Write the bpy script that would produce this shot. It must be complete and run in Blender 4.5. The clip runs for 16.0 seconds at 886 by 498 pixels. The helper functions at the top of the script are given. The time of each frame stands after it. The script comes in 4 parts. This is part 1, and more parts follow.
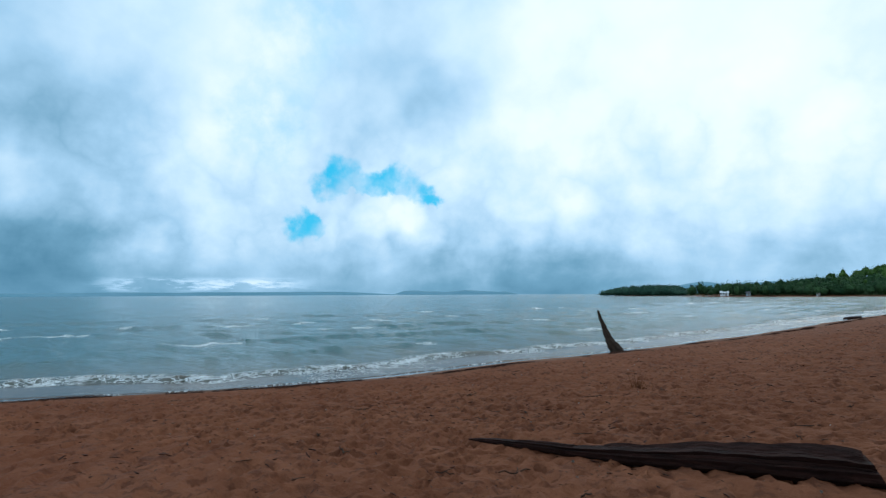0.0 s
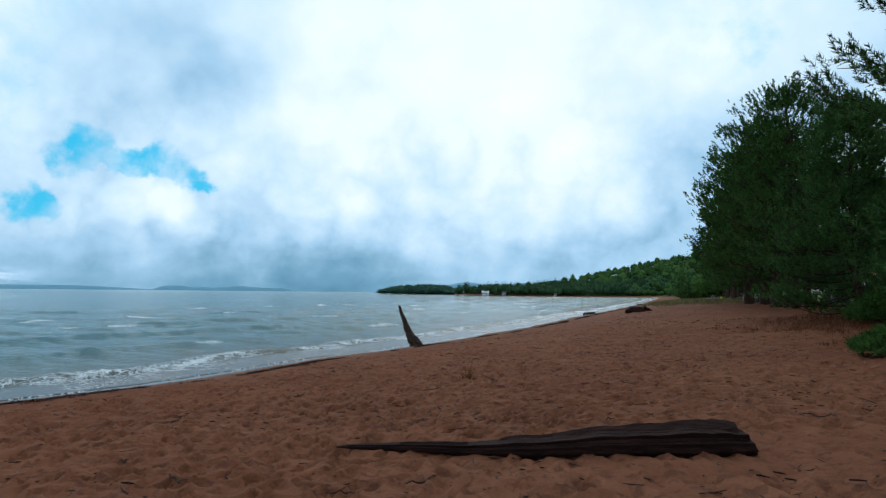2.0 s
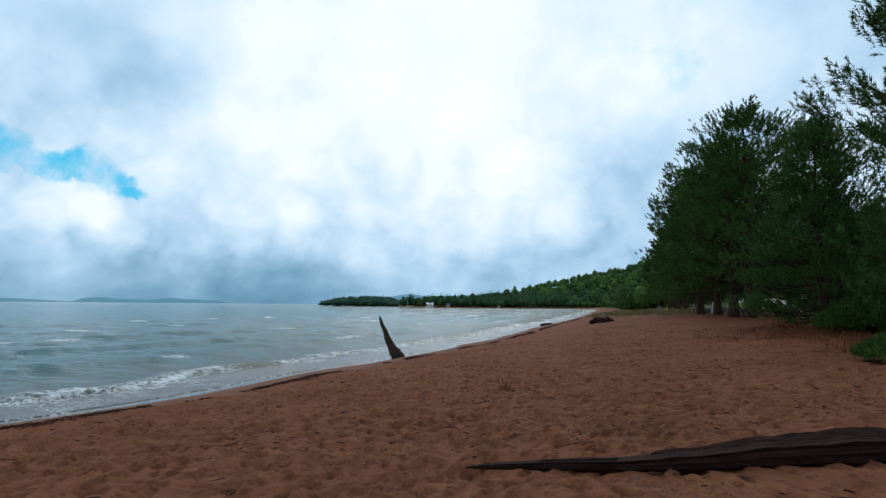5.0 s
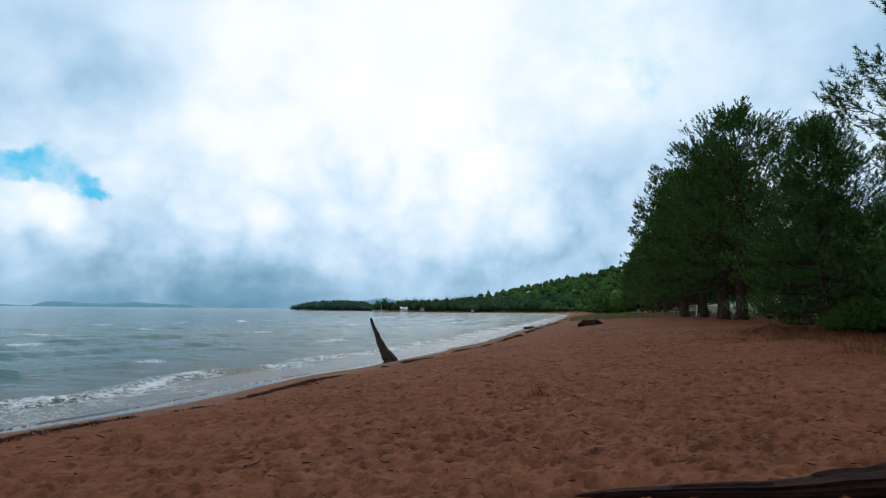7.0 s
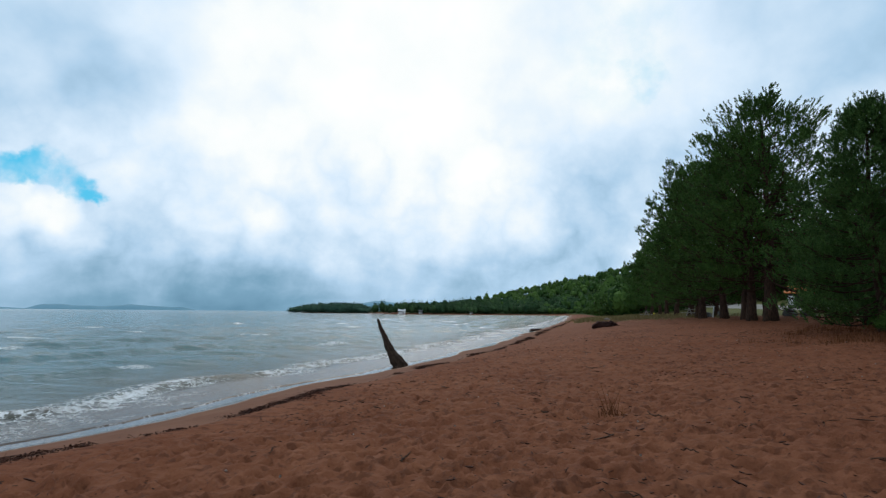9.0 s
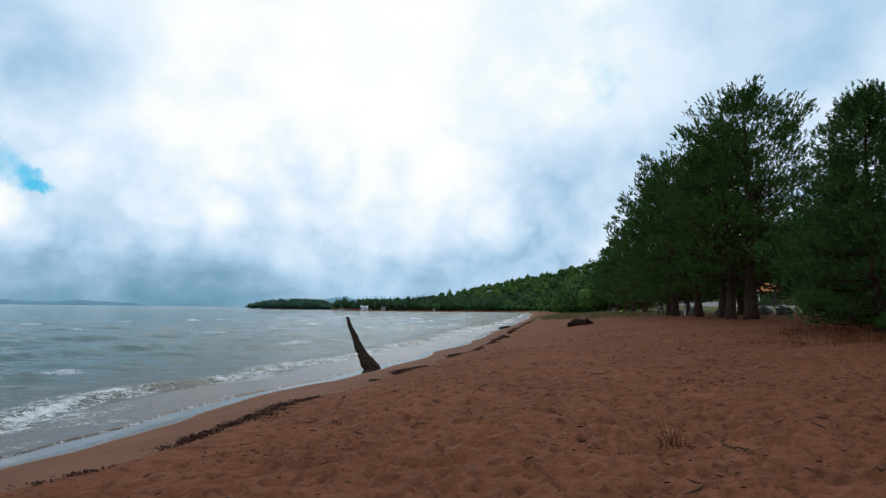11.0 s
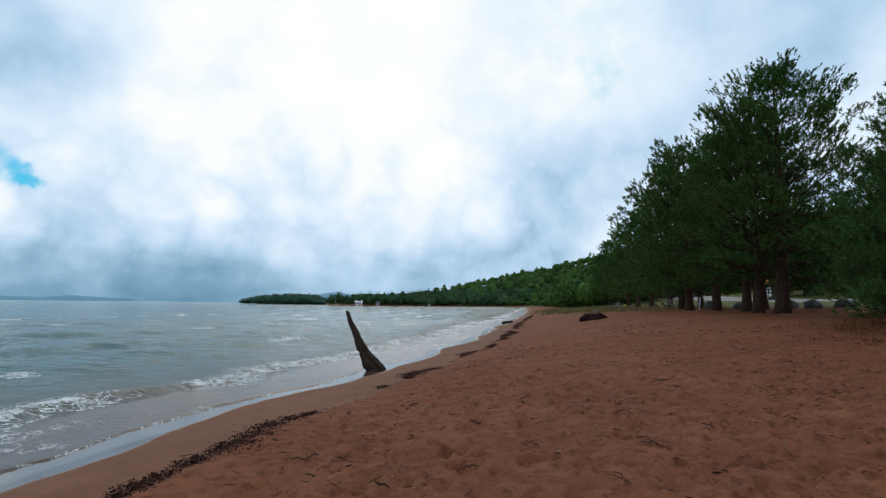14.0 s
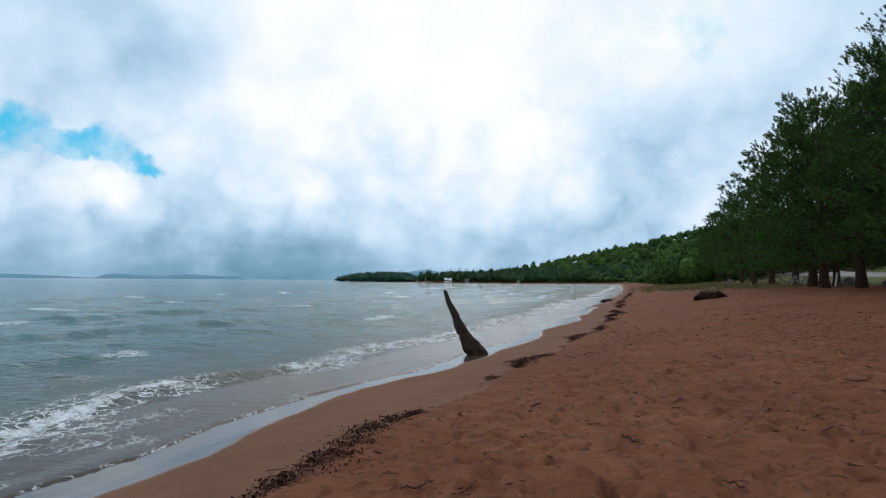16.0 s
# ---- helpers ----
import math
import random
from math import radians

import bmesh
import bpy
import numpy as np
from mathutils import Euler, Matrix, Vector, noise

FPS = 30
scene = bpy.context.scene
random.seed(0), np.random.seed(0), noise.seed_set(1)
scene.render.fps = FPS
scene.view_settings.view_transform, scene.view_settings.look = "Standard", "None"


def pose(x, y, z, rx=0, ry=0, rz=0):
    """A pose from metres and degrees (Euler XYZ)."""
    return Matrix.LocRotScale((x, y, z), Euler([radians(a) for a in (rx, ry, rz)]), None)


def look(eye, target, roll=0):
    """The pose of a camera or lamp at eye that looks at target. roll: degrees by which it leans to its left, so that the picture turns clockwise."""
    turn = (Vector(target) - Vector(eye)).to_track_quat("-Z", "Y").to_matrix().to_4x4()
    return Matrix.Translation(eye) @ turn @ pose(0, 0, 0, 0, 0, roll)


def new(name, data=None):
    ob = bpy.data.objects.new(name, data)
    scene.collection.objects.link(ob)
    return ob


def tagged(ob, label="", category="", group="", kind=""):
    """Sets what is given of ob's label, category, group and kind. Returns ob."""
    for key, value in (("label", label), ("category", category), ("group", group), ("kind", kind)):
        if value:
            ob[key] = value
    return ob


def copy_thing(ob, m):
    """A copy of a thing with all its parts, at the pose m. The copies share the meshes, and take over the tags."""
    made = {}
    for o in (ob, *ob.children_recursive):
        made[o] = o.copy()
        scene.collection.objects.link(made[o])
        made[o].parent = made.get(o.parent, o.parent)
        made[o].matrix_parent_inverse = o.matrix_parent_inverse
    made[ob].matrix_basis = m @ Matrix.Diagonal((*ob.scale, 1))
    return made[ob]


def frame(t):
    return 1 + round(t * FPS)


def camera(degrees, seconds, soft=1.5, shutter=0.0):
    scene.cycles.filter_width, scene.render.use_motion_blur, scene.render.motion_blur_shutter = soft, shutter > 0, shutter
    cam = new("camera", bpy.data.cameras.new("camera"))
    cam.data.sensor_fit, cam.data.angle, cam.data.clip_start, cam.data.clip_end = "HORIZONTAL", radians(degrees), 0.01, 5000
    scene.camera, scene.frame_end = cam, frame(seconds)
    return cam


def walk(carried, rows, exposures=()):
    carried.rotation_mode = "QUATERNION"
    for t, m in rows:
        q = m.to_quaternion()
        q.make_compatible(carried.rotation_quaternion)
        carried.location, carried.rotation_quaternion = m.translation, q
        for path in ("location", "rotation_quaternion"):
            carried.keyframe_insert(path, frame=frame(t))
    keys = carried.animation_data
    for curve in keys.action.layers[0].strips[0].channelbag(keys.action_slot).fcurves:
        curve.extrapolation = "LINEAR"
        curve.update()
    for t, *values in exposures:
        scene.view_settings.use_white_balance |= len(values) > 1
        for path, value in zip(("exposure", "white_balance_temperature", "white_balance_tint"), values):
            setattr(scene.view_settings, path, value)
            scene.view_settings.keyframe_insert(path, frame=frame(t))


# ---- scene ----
# ---------------------------------------------------------------- camera
cam = camera(79.0, 16.0, 1.25)
PATH = [
    (0.0, 4.287, -1.020, 1.973, 30.36, 4.82, 0.28),
    (0.5, 3.893, -0.741, 1.890, 19.10, 4.98, -0.33),
    (1.0, 3.517, -0.660, 1.857, 13.60, 4.90, -0.22),
    (1.5, 3.211, -0.662, 1.841, 10.53, 4.79, -0.37),
    (2.0, 2.909, -0.567, 1.808, 7.12, 4.61, -0.52),
    (2.5, 2.577, -0.551, 1.770, 3.71, 4.69, -0.55),
    (3.0, 2.282, -0.539, 1.743, 3.01, 5.05, -0.43),
    (3.5, 1.937, -0.581, 1.749, 2.59, 5.35, -0.47),
    (6.0, 0.375, 0.135, 1.683, -0.43, 6.22, -0.42),
    (6.5, 0.115, 0.450, 1.618, -1.27, 6.35, -0.44),
    (7.0, -0.047, 0.842, 1.570, -1.91, 6.41, -0.48),
    (7.5, -0.191, 1.226, 1.540, -2.15, 6.59, -0.42),
    (8.0, -0.380, 1.829, 1.529, -2.54, 6.53, -0.54),
    (8.5, -0.503, 2.484, 1.503, -1.56, 6.94, -0.49),
    (9.0, -0.661, 2.990, 1.465, -2.19, 6.67, -0.45),
    (11.5, -1.165, 5.462, 1.490, -6.63, 6.35, -0.61),
    (12.0, -1.201, 5.878, 1.460, -6.80, 6.43, -0.54),
    (12.5, -1.243, 6.307, 1.441, -7.15, 6.36, -0.58),
    (13.0, -1.298, 6.723, 1.432, -7.35, 6.30, -0.63),
    (13.5, -1.345, 7.122, 1.420, -7.26, 5.96, -0.68),
    (14.0, -1.466, 7.524, 1.404, -6.79, 5.83, -0.56),
    (14.5, -1.515, 7.890, 1.404, -5.38, 5.57, -0.60),
    (15.0, -1.633, 8.229, 1.421, -3.37, 4.89, -0.43),
    (15.5, -1.742, 8.614, 1.435, -0.56, 4.14, -0.42),
    (16.0, -1.804, 9.086, 1.444, 2.57, 3.33, -0.35),
]
EXPOSURES = [(0.0, 0.0, 5950, 3), (3.5, 0.0, 6200, 6), (7.0, 0.0, 6500, 10), (12.5, 0.0, 6650, 12), (16.0, 0.0, 6600, 12)]
walk(cam, [(t, pose(x, y, z, 90 + pitch, roll, yaw)) for t, x, y, z, yaw, pitch, roll in PATH], EXPOSURES)


# ---------------------------------------------------------------- node helpers
class Nodes:
    """Short ways to wire a node tree."""

    def __init__(self, tree):
        self.t = tree
        tree.nodes.clear()

    def add(self, kind, **props):
        n = self.t.nodes.new(kind)
        for k, v in props.items():
            if k == "operation":
                n.operation = v
            elif k == "data_type":
                n.data_type = v
            elif k == "blend_type":
                n.blend_type = v
            elif k == "attribute_name":
                n.attribute_name = v
            elif k == "feature":
                n.feature = v
            elif k == "sky_type":
                n.sky_type = v
        return n

    def put(self, sock, v):
        if isinstance(v, bpy.types.NodeSocket):
            self.t.links.new(v, sock)
        elif isinstance(v, (tuple, list)) and len(v) == 3 and sock.type == "RGBA":
            sock.default_value = (*v, 1)
        else:
            sock.default_value = v

    def math(self, op, a, b=0.0, c=0.0, clamp=False):
        n = self.add("ShaderNodeMath", operation=op)
        n.use_clamp = clamp
        for sock, v in zip(n.inputs, (a, b, c)):
            self.put(sock, v)
        return n.outputs[0]

    def vec(self, op, a, b=(0, 0, 0)):
        n = self.add("ShaderNodeVectorMath", operation=op)
        self.put(n.inputs[0], a)
        if op == "SCALE":
            self.put(n.inputs[3], b)
        else:
            self.put(n.inputs[1], b)
        return n.outputs["Value"] if op in ("DOT_PRODUCT", "LENGTH") else n.outputs[0]

    def step(self, v, lo, hi, a=0.0, b=1.0):
        n = self.add("ShaderNodeMapRange")
        n.interpolation_type = "SMOOTHSTEP"
        for k, w in (("Value", v), ("From Min", lo), ("From Max", hi), ("To Min", a), ("To Max", b)):
            self.put(n.inputs[k], w)
        return n.outputs[0]

    def noise(self, v, scale, detail=4.0, rough=0.55, colour=False, lac=2.0):
        n = self.add("ShaderNodeTexNoise")
        self.put(n.inputs["Vector"], v)
        self.put(n.inputs["Scale"], scale)
        self.put(n.inputs["Detail"], detail)
        self.put(n.inputs["Roughness"], rough)
        self.put(n.inputs["Lacunarity"], lac)
        return n.outputs["Color" if colour else "Fac"]

    def voronoi(self, v, scale, feature="F1"):
        n = self.add("ShaderNodeTexVoronoi", feature=feature)
        self.put(n.inputs["Vector"], v)
        self.put(n.inputs["Scale"], scale)
        return n.outputs["Distance"]

    def mix(self, f, a, b, blend="MIX"):
        n = self.add("ShaderNodeMix", data_type="RGBA", blend_type=blend)
        self.put(n.inputs[0], f)
        self.put(n.inputs[6], a)
        self.put(n.inputs[7], b)
        return n.outputs[2]

    def ramp(self, v, stops):
        n = self.add("ShaderNodeValToRGB")
        e = n.color_ramp.elements
        while len(e) < len(stops):
            e.new(0.5)
        for el, (p, c) in zip(e, stops):
            el.position, el.color = p, (*c, 1)
        self.put(n.inputs[0], v)
        return n.outputs[0]

    def attr(self, name):
        return self.add("ShaderNodeAttribute", attribute_name=name).outputs["Fac"]

    def object_pos(self):
        return self.add("ShaderNodeTexCoord").outputs["Object"]

    def stretch(self, v, s):
        return self.vec("MULTIPLY", v, s)

    def bump(self, height, strength, distance):
        n = self.add("ShaderNodeBump")
        self.put(n.inputs["Height"], height)
        n.inputs["Strength"].default_value, n.inputs["Distance"].default_value = strength, distance
        return n.outputs[0]

    def surface(self, colour, rough, normal=None, spec=0.5, ior=1.45, **extra):
        n = self.add("ShaderNodeBsdfPrincipled")
        self.put(n.inputs["Base Color"], colour)
        self.put(n.inputs["Roughness"], rough)
        self.put(n.inputs["Specular IOR Level"], spec)
        n.inputs["IOR"].default_value = ior
        if normal is not None:
            self.put(n.inputs["Normal"], normal)
        o = self.add("ShaderNodeOutputMaterial")
        self.t.links.new(n.outputs[0], o.inputs["Surface"])
        return n


def material(name):
    m = bpy.data.materials.new(name)
    m.use_nodes = True
    return m, Nodes(m.node_tree)


def way(azimuth, elevation):
    """The unit vector at that azimuth (degrees right of +y) and elevation."""
    a, e = radians(azimuth), radians(elevation)
    return (math.sin(a) * math.cos(e), math.cos(a) * math.cos(e), math.sin(e))


# ---------------------------------------------------------------- sky and sun
SUN_AZ, SUN_EL = 8.0, 33.0
world = bpy.data.worlds.new("overcast_sky")
scene.world = world
world.use_nodes = True
w = Nodes(world.node_tree)
to = w.add("ShaderNodeTexCoord").outputs["Generated"]
sep = w.add("ShaderNodeSeparateXYZ")
w.put(sep.inputs[0], to)
up = w.math("MAXIMUM", sep.outputs[2], 0.0)
flat = w.math("DIVIDE", 1.0, w.math("ADD", up, 0.38))
deck = w.vec("SCALE", w.stretch(to, (1, 1, 0)), flat)
swirl = w.vec("SUBTRACT", w.noise(to, 4.5, 3.5, 0.5, True), (0.5, 0.5, 0.5))
bent = w.vec("NORMALIZE", w.vec("ADD", to, w.vec("SCALE", swirl, 0.15)))
swirl2 = w.vec("SUBTRACT", w.noise(to, 15.0, 4.0, 0.55, True), (0.5, 0.5, 0.5))
ragged = w.vec("NORMALIZE", w.vec("ADD", to, w.vec("SCALE", swirl2, 0.09)))


def patch(v, az, el, inner, outer, gain):
    d = w.vec("DOT_PRODUCT", v, way(az, el))
    return w.step(d, math.cos(radians(outer)), math.cos(radians(inner)), 0.0, gain)


bright = w.math("MULTIPLY_ADD", w.noise(deck, 1.9, 7.0, 0.5), 0.50, 0.37)
bright = w.math("ADD", bright, w.math("MULTIPLY_ADD", w.noise(to, 6.0, 6.0, 0.52), 0.44, -0.22))
for az, el, inner, outer, gain in (
    (-10, 23, 2, 20, 0.12), (6, 20, 2, 17, 0.12), (-4, 34, 4, 30, 0.08), (27, 27, 2, 12, 0.16), (-35.0, 8.7, 0.3, 2.6, 0.16), (-38.3, 8.2, 0.3, 3.0, 0.18), (-33.2, 6.9, 0.3, 3.6, 0.10), (-41.5, 6.6, 0.3, 3.0, 0.10), (-36, 6, 1, 6, 0.05), (-57, 22, 2, 14, 0.10),
    (-38, 22, 1, 7, -0.10), (-30.5, 19, 1, 6, -0.12), (-74, 16, 6, 24, -0.16), (-62, 8, 3, 16, -0.10),
    (18, 11, 1, 8, -0.09), (27, 14, 2, 10, -0.08), (38, 26, 4, 14, -0.16), (-1, 17, 0, 3, -0.06), (-12, 13, 0, 8, -0.05),
):
    bright = w.math("ADD", bright, patch(bent, az, el, inner, outer, gain))
billow = w.math("ABSOLUTE", w.math("MULTIPLY_ADD", w.noise(to, 8.0, 5.0, 0.5), 2.0, -1.0))
puffs = w.math("MULTIPLY", w.step(sep.outputs[2], 0.02, 0.10), w.step(sep.outputs[2], 0.20, 0.42, 1.0, 0.25))
bright = w.math("ADD", bright, w.math("MULTIPLY", puffs, w.math("MULTIPLY_ADD", billow, 0.44, -0.08)))
low = w.step(w.math("ADD", sep.outputs[2], w.math("MULTIPLY_ADD", w.noise(bent, 6.0, 6.0, 0.62), 0.16, -0.08)), -0.02, 0.15, 1.0, 0.0)
bright = w.math("SUBTRACT", bright, w.math("MULTIPLY", low, 0.31))
for az, el, inner, outer, gain in ((-30, 3.5, 1, 9, -0.14), (-18, 2.5, 1, 8, -0.17), (-44, 3, 1, 9, -0.08), (2, 2.0, 1, 6, -0.06)):
    bright = w.math("ADD", bright, patch(bent, az, el, inner, outer, gain))
strip = w.math("MULTIPLY", w.step(sep.outputs[2], 0.004, 0.014), w.step(sep.outputs[2], 0.020, 0.034, 1.0, 0.0))
strip = w.math("MULTIPLY", strip, w.math("MULTIPLY", patch(to, -54, 0, 4, 11, 1.0), w.step(w.noise(w.stretch(to, (1, 1, 5)), 16.0, 6.0, 0.6), 0.46, 0.62)))
bright = w.math("ADD", bright, w.math("MULTIPLY", strip, 0.32))
cloud = w.ramp(bright, [(0.0, (0.095, 0.23, 0.345)), (0.20, (0.196, 0.378, 0.53)), (0.42, (0.43, 0.638, 0.84)), (0.62, (0.69, 0.85, 1.0)), (0.80, (0.93, 0.99, 1.0)), (0.95, (1.0, 1.0, 1.0))])
cloud = w.vec("SCALE", cloud, w.step(bright, 0.75, 1.2, 1.0, 1.10))
sky = w.add("ShaderNodeTexSky", sky_type="NISHITA")
sky.sun_disc, sky.sun_elevation, sky.sun_rotation = False, radians(SUN_EL), radians(SUN_AZ)
clear = w.mix(0.75, w.vec("SCALE", sky.outputs[0], 0.06), (0.0, 0.62, 1.0))
torn = w.math("MULTIPLY_ADD", w.noise(to, 20.0, 6.0, 0.6), 2.6, -1.3)
holes = 0.0
for az, el, r in ((-41.4, 11.8, 2.0), (-39.6, 11.3, 1.5), (-37.6, 11.7, 1.3), (-35.6, 12.0, 1.4), (-34.0, 11.6, 1.4), (-32.8, 10.5, 1.4), (-31.8, 9.6, 1.0), (-45.4, 7.4, 1.5), (-44.2, 7.0, 1.0)):
    holes = w.math("MAXIMUM", holes, patch(ragged, az, el, r * 0.2, r * 1.6, 1.0))
holes = w.math("MULTIPLY", holes, w.step(w.math("ADD", patch(ragged, -35.4, 8.5, 1.5, 2.7, 1.0), patch(ragged, -39.2, 8.3, 1.6, 2.8, 1.0)), 0.2, 0.9, 1.0, 0.0))
veil = w.step(w.noise(to, 11.0, 4.0, 0.5), 0.40, 0.60, 0.40, 1.0)
holes = w.math("MULTIPLY", veil, w.step(w.math("MULTIPLY", holes, w.math("ADD", torn, 1.0)), 0.10, 1.15, 0.0, 0.97))
for az, el, r, g in ((23.4, 23.2, 1.8, 0.42), (21, 25.5, 4.5, 0.2), (-49, 18, 4.0, 0.3), (-45, 27, 5, 0.25)):
    holes = w.math("MAXIMUM", holes, w.math("MULTIPLY", patch(ragged, az, el, r * 0.2, r * 1.5, g), w.step(torn, -0.7, 0.5)))
back = w.add("ShaderNodeBackground")
w.put(back.inputs[0], w.mix(holes, cloud, clear))
back.inputs[1].default_value = 1.0
w.t.links.new(back.outputs[0], w.add("ShaderNodeOutputWorld").inputs[0])

sun = new("sun", bpy.data.lights.new("sun", "SUN"))
sun.data.energy, sun.data.angle, sun.data.color = 0.6, radians(50), (1.0, 0.97, 0.92)
sun.matrix_world = look(way(SUN_AZ, SUN_EL), (0, 0, 0))

# ---------------------------------------------------------------- the lie of the land
WATER = -0.72
SHORE = [(-3000, -2600), (-400, -350), (-60, -45), (-28, -11), (-17.7, -0.1), (-12.1, 5.4), (-8.3, 9.7), (-6.15, 13.0), (-5.0, 16.2), (-3.8, 18.7), (-1.9, 23), (1.5, 31.6),
         (4.6, 41), (10.7, 61), (20.7, 92), (38, 150), (66, 250), (90, 335), (104, 385), (106, 405), (96, 418), (75, 424), (20, 428), (-44, 428), (-50, 431), (-46, 437),
         (0, 480), (10, 545), (-40, 575), (-132, 586), (-146, 592), (-135, 600), (300, 820), (4800, 2300)]


def rounded(points, n=4):
    """A curve through the points, with n steps between two of them."""
    p = np.array(points, float)
    out = []
    for k in range(len(p) - 1):
        a, b, c, d = p[max(k - 1, 0)], p[k], p[k + 1], p[min(k + 2, len(p) - 1)]
        size = np.linalg.norm(c - b)
        m0 = (c - a) / max(np.linalg.norm(c - a), 1e-6) * size
        m1 = (d - b) / max(np.linalg.norm(d - b), 1e-6) * size
        for q in range(n):
            t = q / n
            out.append((2 * t**3 - 3 * t**2 + 1) * b + (t**3 - 2 * t**2 + t) * m0 + (-2 * t**3 + 3 * t**2) * c + (t**3 - t**2) * m1)
    out.append(p[-1])
    return np.array(out)


LINE = rounded(SHORE)
ARC = np.concatenate([[0], np.cumsum(np.linalg.norm(np.diff(LINE, axis=0), axis=1))])
ARC -= np.interp(23.0, LINE[20:60, 1], ARC[20:60])


def inland(x, y):
    """Distance from the water's edge, positive on land, and the length along the shore."""
    shape = np.shape(x)
    x, y = np.ravel(np.asarray(x, float)), np.ravel(np.asarray(y, float))
    best, along, side = np.full(x.size, 1e18), np.zeros(x.size), np.zeros(x.size)
    for k in range(len(LINE) - 1):
        (ax, ay), (bx, by) = LINE[k], LINE[k + 1]
        ux, uy = bx - ax, by - ay
        l2 = ux * ux + uy * uy
        t = np.clip(((x - ax) * ux + (y - ay) * uy) / l2, 0, 1)
        d2 = (x - ax - t * ux) ** 2 + (y - ay - t * uy) ** 2
        near = d2 < best - 1e-9
        best = np.where(near, d2, best)
        along = np.where(near, ARC[k] + t * math.sqrt(l2), along)
        side = np.where(near, -np.sign(ux * (y - ay) - uy * (x - ax)), side)
    return (np.sqrt(best) * side).reshape(shape), along.reshape(shape)


def hash2(i, j, k):
    v = np.sin(i * 127.1 + j * 311.7 + k * 74.7) * 43758.5453
    return v - np.floor(v)


def value_noise(x, y, k=0):
    i, j = np.floor(x), np.floor(y)
    u, v = x - i, y - j
    u, v = u * u * (3 - 2 * u), v * v * (3 - 2 * v)
    a, b, c, d = hash2(i, j, k), hash2(i + 1, j, k), hash2(i, j + 1, k), hash2(i + 1, j + 1, k)
    return (a * (1 - u) + b * u) * (1 - v) + (c * (1 - u) + d * u) * v


def fbm(x, y, octaves=4, k=0):
    out, amp, total = 0.0, 1.0, 0.0
    for o in range(octaves):
        out, total = out + amp * value_noise(x * 2**o + 17.3 * o, y * 2**o - 9.1 * o, k + o), total + amp
        amp *= 0.5
    return out / total


def smooth(lo, hi, v):
    t = np.clip((v - lo) / (hi - lo), 0, 1)
    return t * t * (3 - 2 * t)


RISE_D = [-900, -60, -15, -4, 0, 1.3, 4, 8, 12, 17, 22, 30, 40, 60, 90, 400]
RISE_Z = [-9, -3.4, -1.7, -0.98, -0.66, -0.46, -0.22, 0.0, 0.24, 0.58, 0.88, 1.4, 1.9, 2.7, 3.2, 4.0]


def swash_edge(s):
    return -0.5 - 0.35 * np.exp(-(((s - 1.5) / 5) ** 2)) + 0.22 * np.sin(s * 0.33 + 0.6) + 0.20 * np.sin(s * 0.81 + 2.0) + 0.5 * (fbm(s * 0.7, s * 0 + 3.0, 4, 5) - 0.5)


def wrack_line(s):
    return 2.15 + 0.5 * (fbm(s * 0.35, s * 0 + 8.0, 4, 9) - 0.5) + 0.15 * np.sin(s * 1.1)


def land(x, y, d=None):
    """Height of the ground without its footprints."""
    if d is None:
        d, _ = inland(x, y)
    z = np.interp(d, RISE_D, RISE_Z)
    z = z + np.interp(y, [16, 34, 60, 120, 200], [0, 0.62, 0.62, 0.3, 0]) * smooth(2, 9, d)
    hill = np.interp(y, [60, 130, 210, 300, 370, 450, 640, 900], [0, 15, 30, 22, 14, 11, 20, 28])
    z = z + hill * smooth(8, 120, d) * (0.85 + 0.3 * fbm(x / 70, y / 70, 3, 31))
    z = z + 46 * smooth(120, 500, d) * smooth(80, 260, y)
    z = z + np.interp(x, [40, 81, 133, 183, 219, 245, 420], [-5, -5, 3, 13, 21, 26, 46]) * smooth(440, 580, y) * smooth(20, 60, d)
    return z + np.where(d > 2, 0.10 * (fbm(x / 3.1, y / 3.1, 3, 2) - 0.5) * smooth(2, 6, d), 0)


def ground_z(x, y):
    return float(land(np.array([x]), np.array([y]))[0])


# ---------------------------------------------------------------- mesh helpers
def mesh_of(name, verts, faces, mats=(), smooth_faces=False, attrs=None):
    """A mesh from arrays: verts (n, 3), faces (m, 3 or 4)."""
    me = bpy.data.meshes.new(name)
    verts, faces = np.asarray(verts, np.float32), np.asarray(faces, np.int32)
    me.vertices.add(len(verts))
    me.vertices.foreach_set("co", verts.ravel())
    k = faces.shape[1]
    me.loops.add(faces.size)
    me.loops.foreach_set("vertex_index", faces.ravel())
    me.polygons.add(len(faces))
    me.polygons.foreach_set("loop_start", np.arange(0, faces.size, k, dtype=np.int32))
    me.polygons.foreach_set("use_smooth", np.full(len(faces), smooth_faces))
    for m in mats:
        me.materials.append(m)
    for key, v in (attrs or {}).items():
        me.attributes.new(key, "FLOAT", "POINT").data.foreach_set("value", np.asarray(v, np.float32))
    me.update(calc_edges=True)
    me.validate()
    return me


def thing(name, at, label, category, group="", kind="", turn=0.0):
    ob = new(name)
    ob.empty_display_size = 0.2
    ob.matrix_basis = pose(*at, 0, 0, turn)
    return tagged(ob, label, category, group, kind)


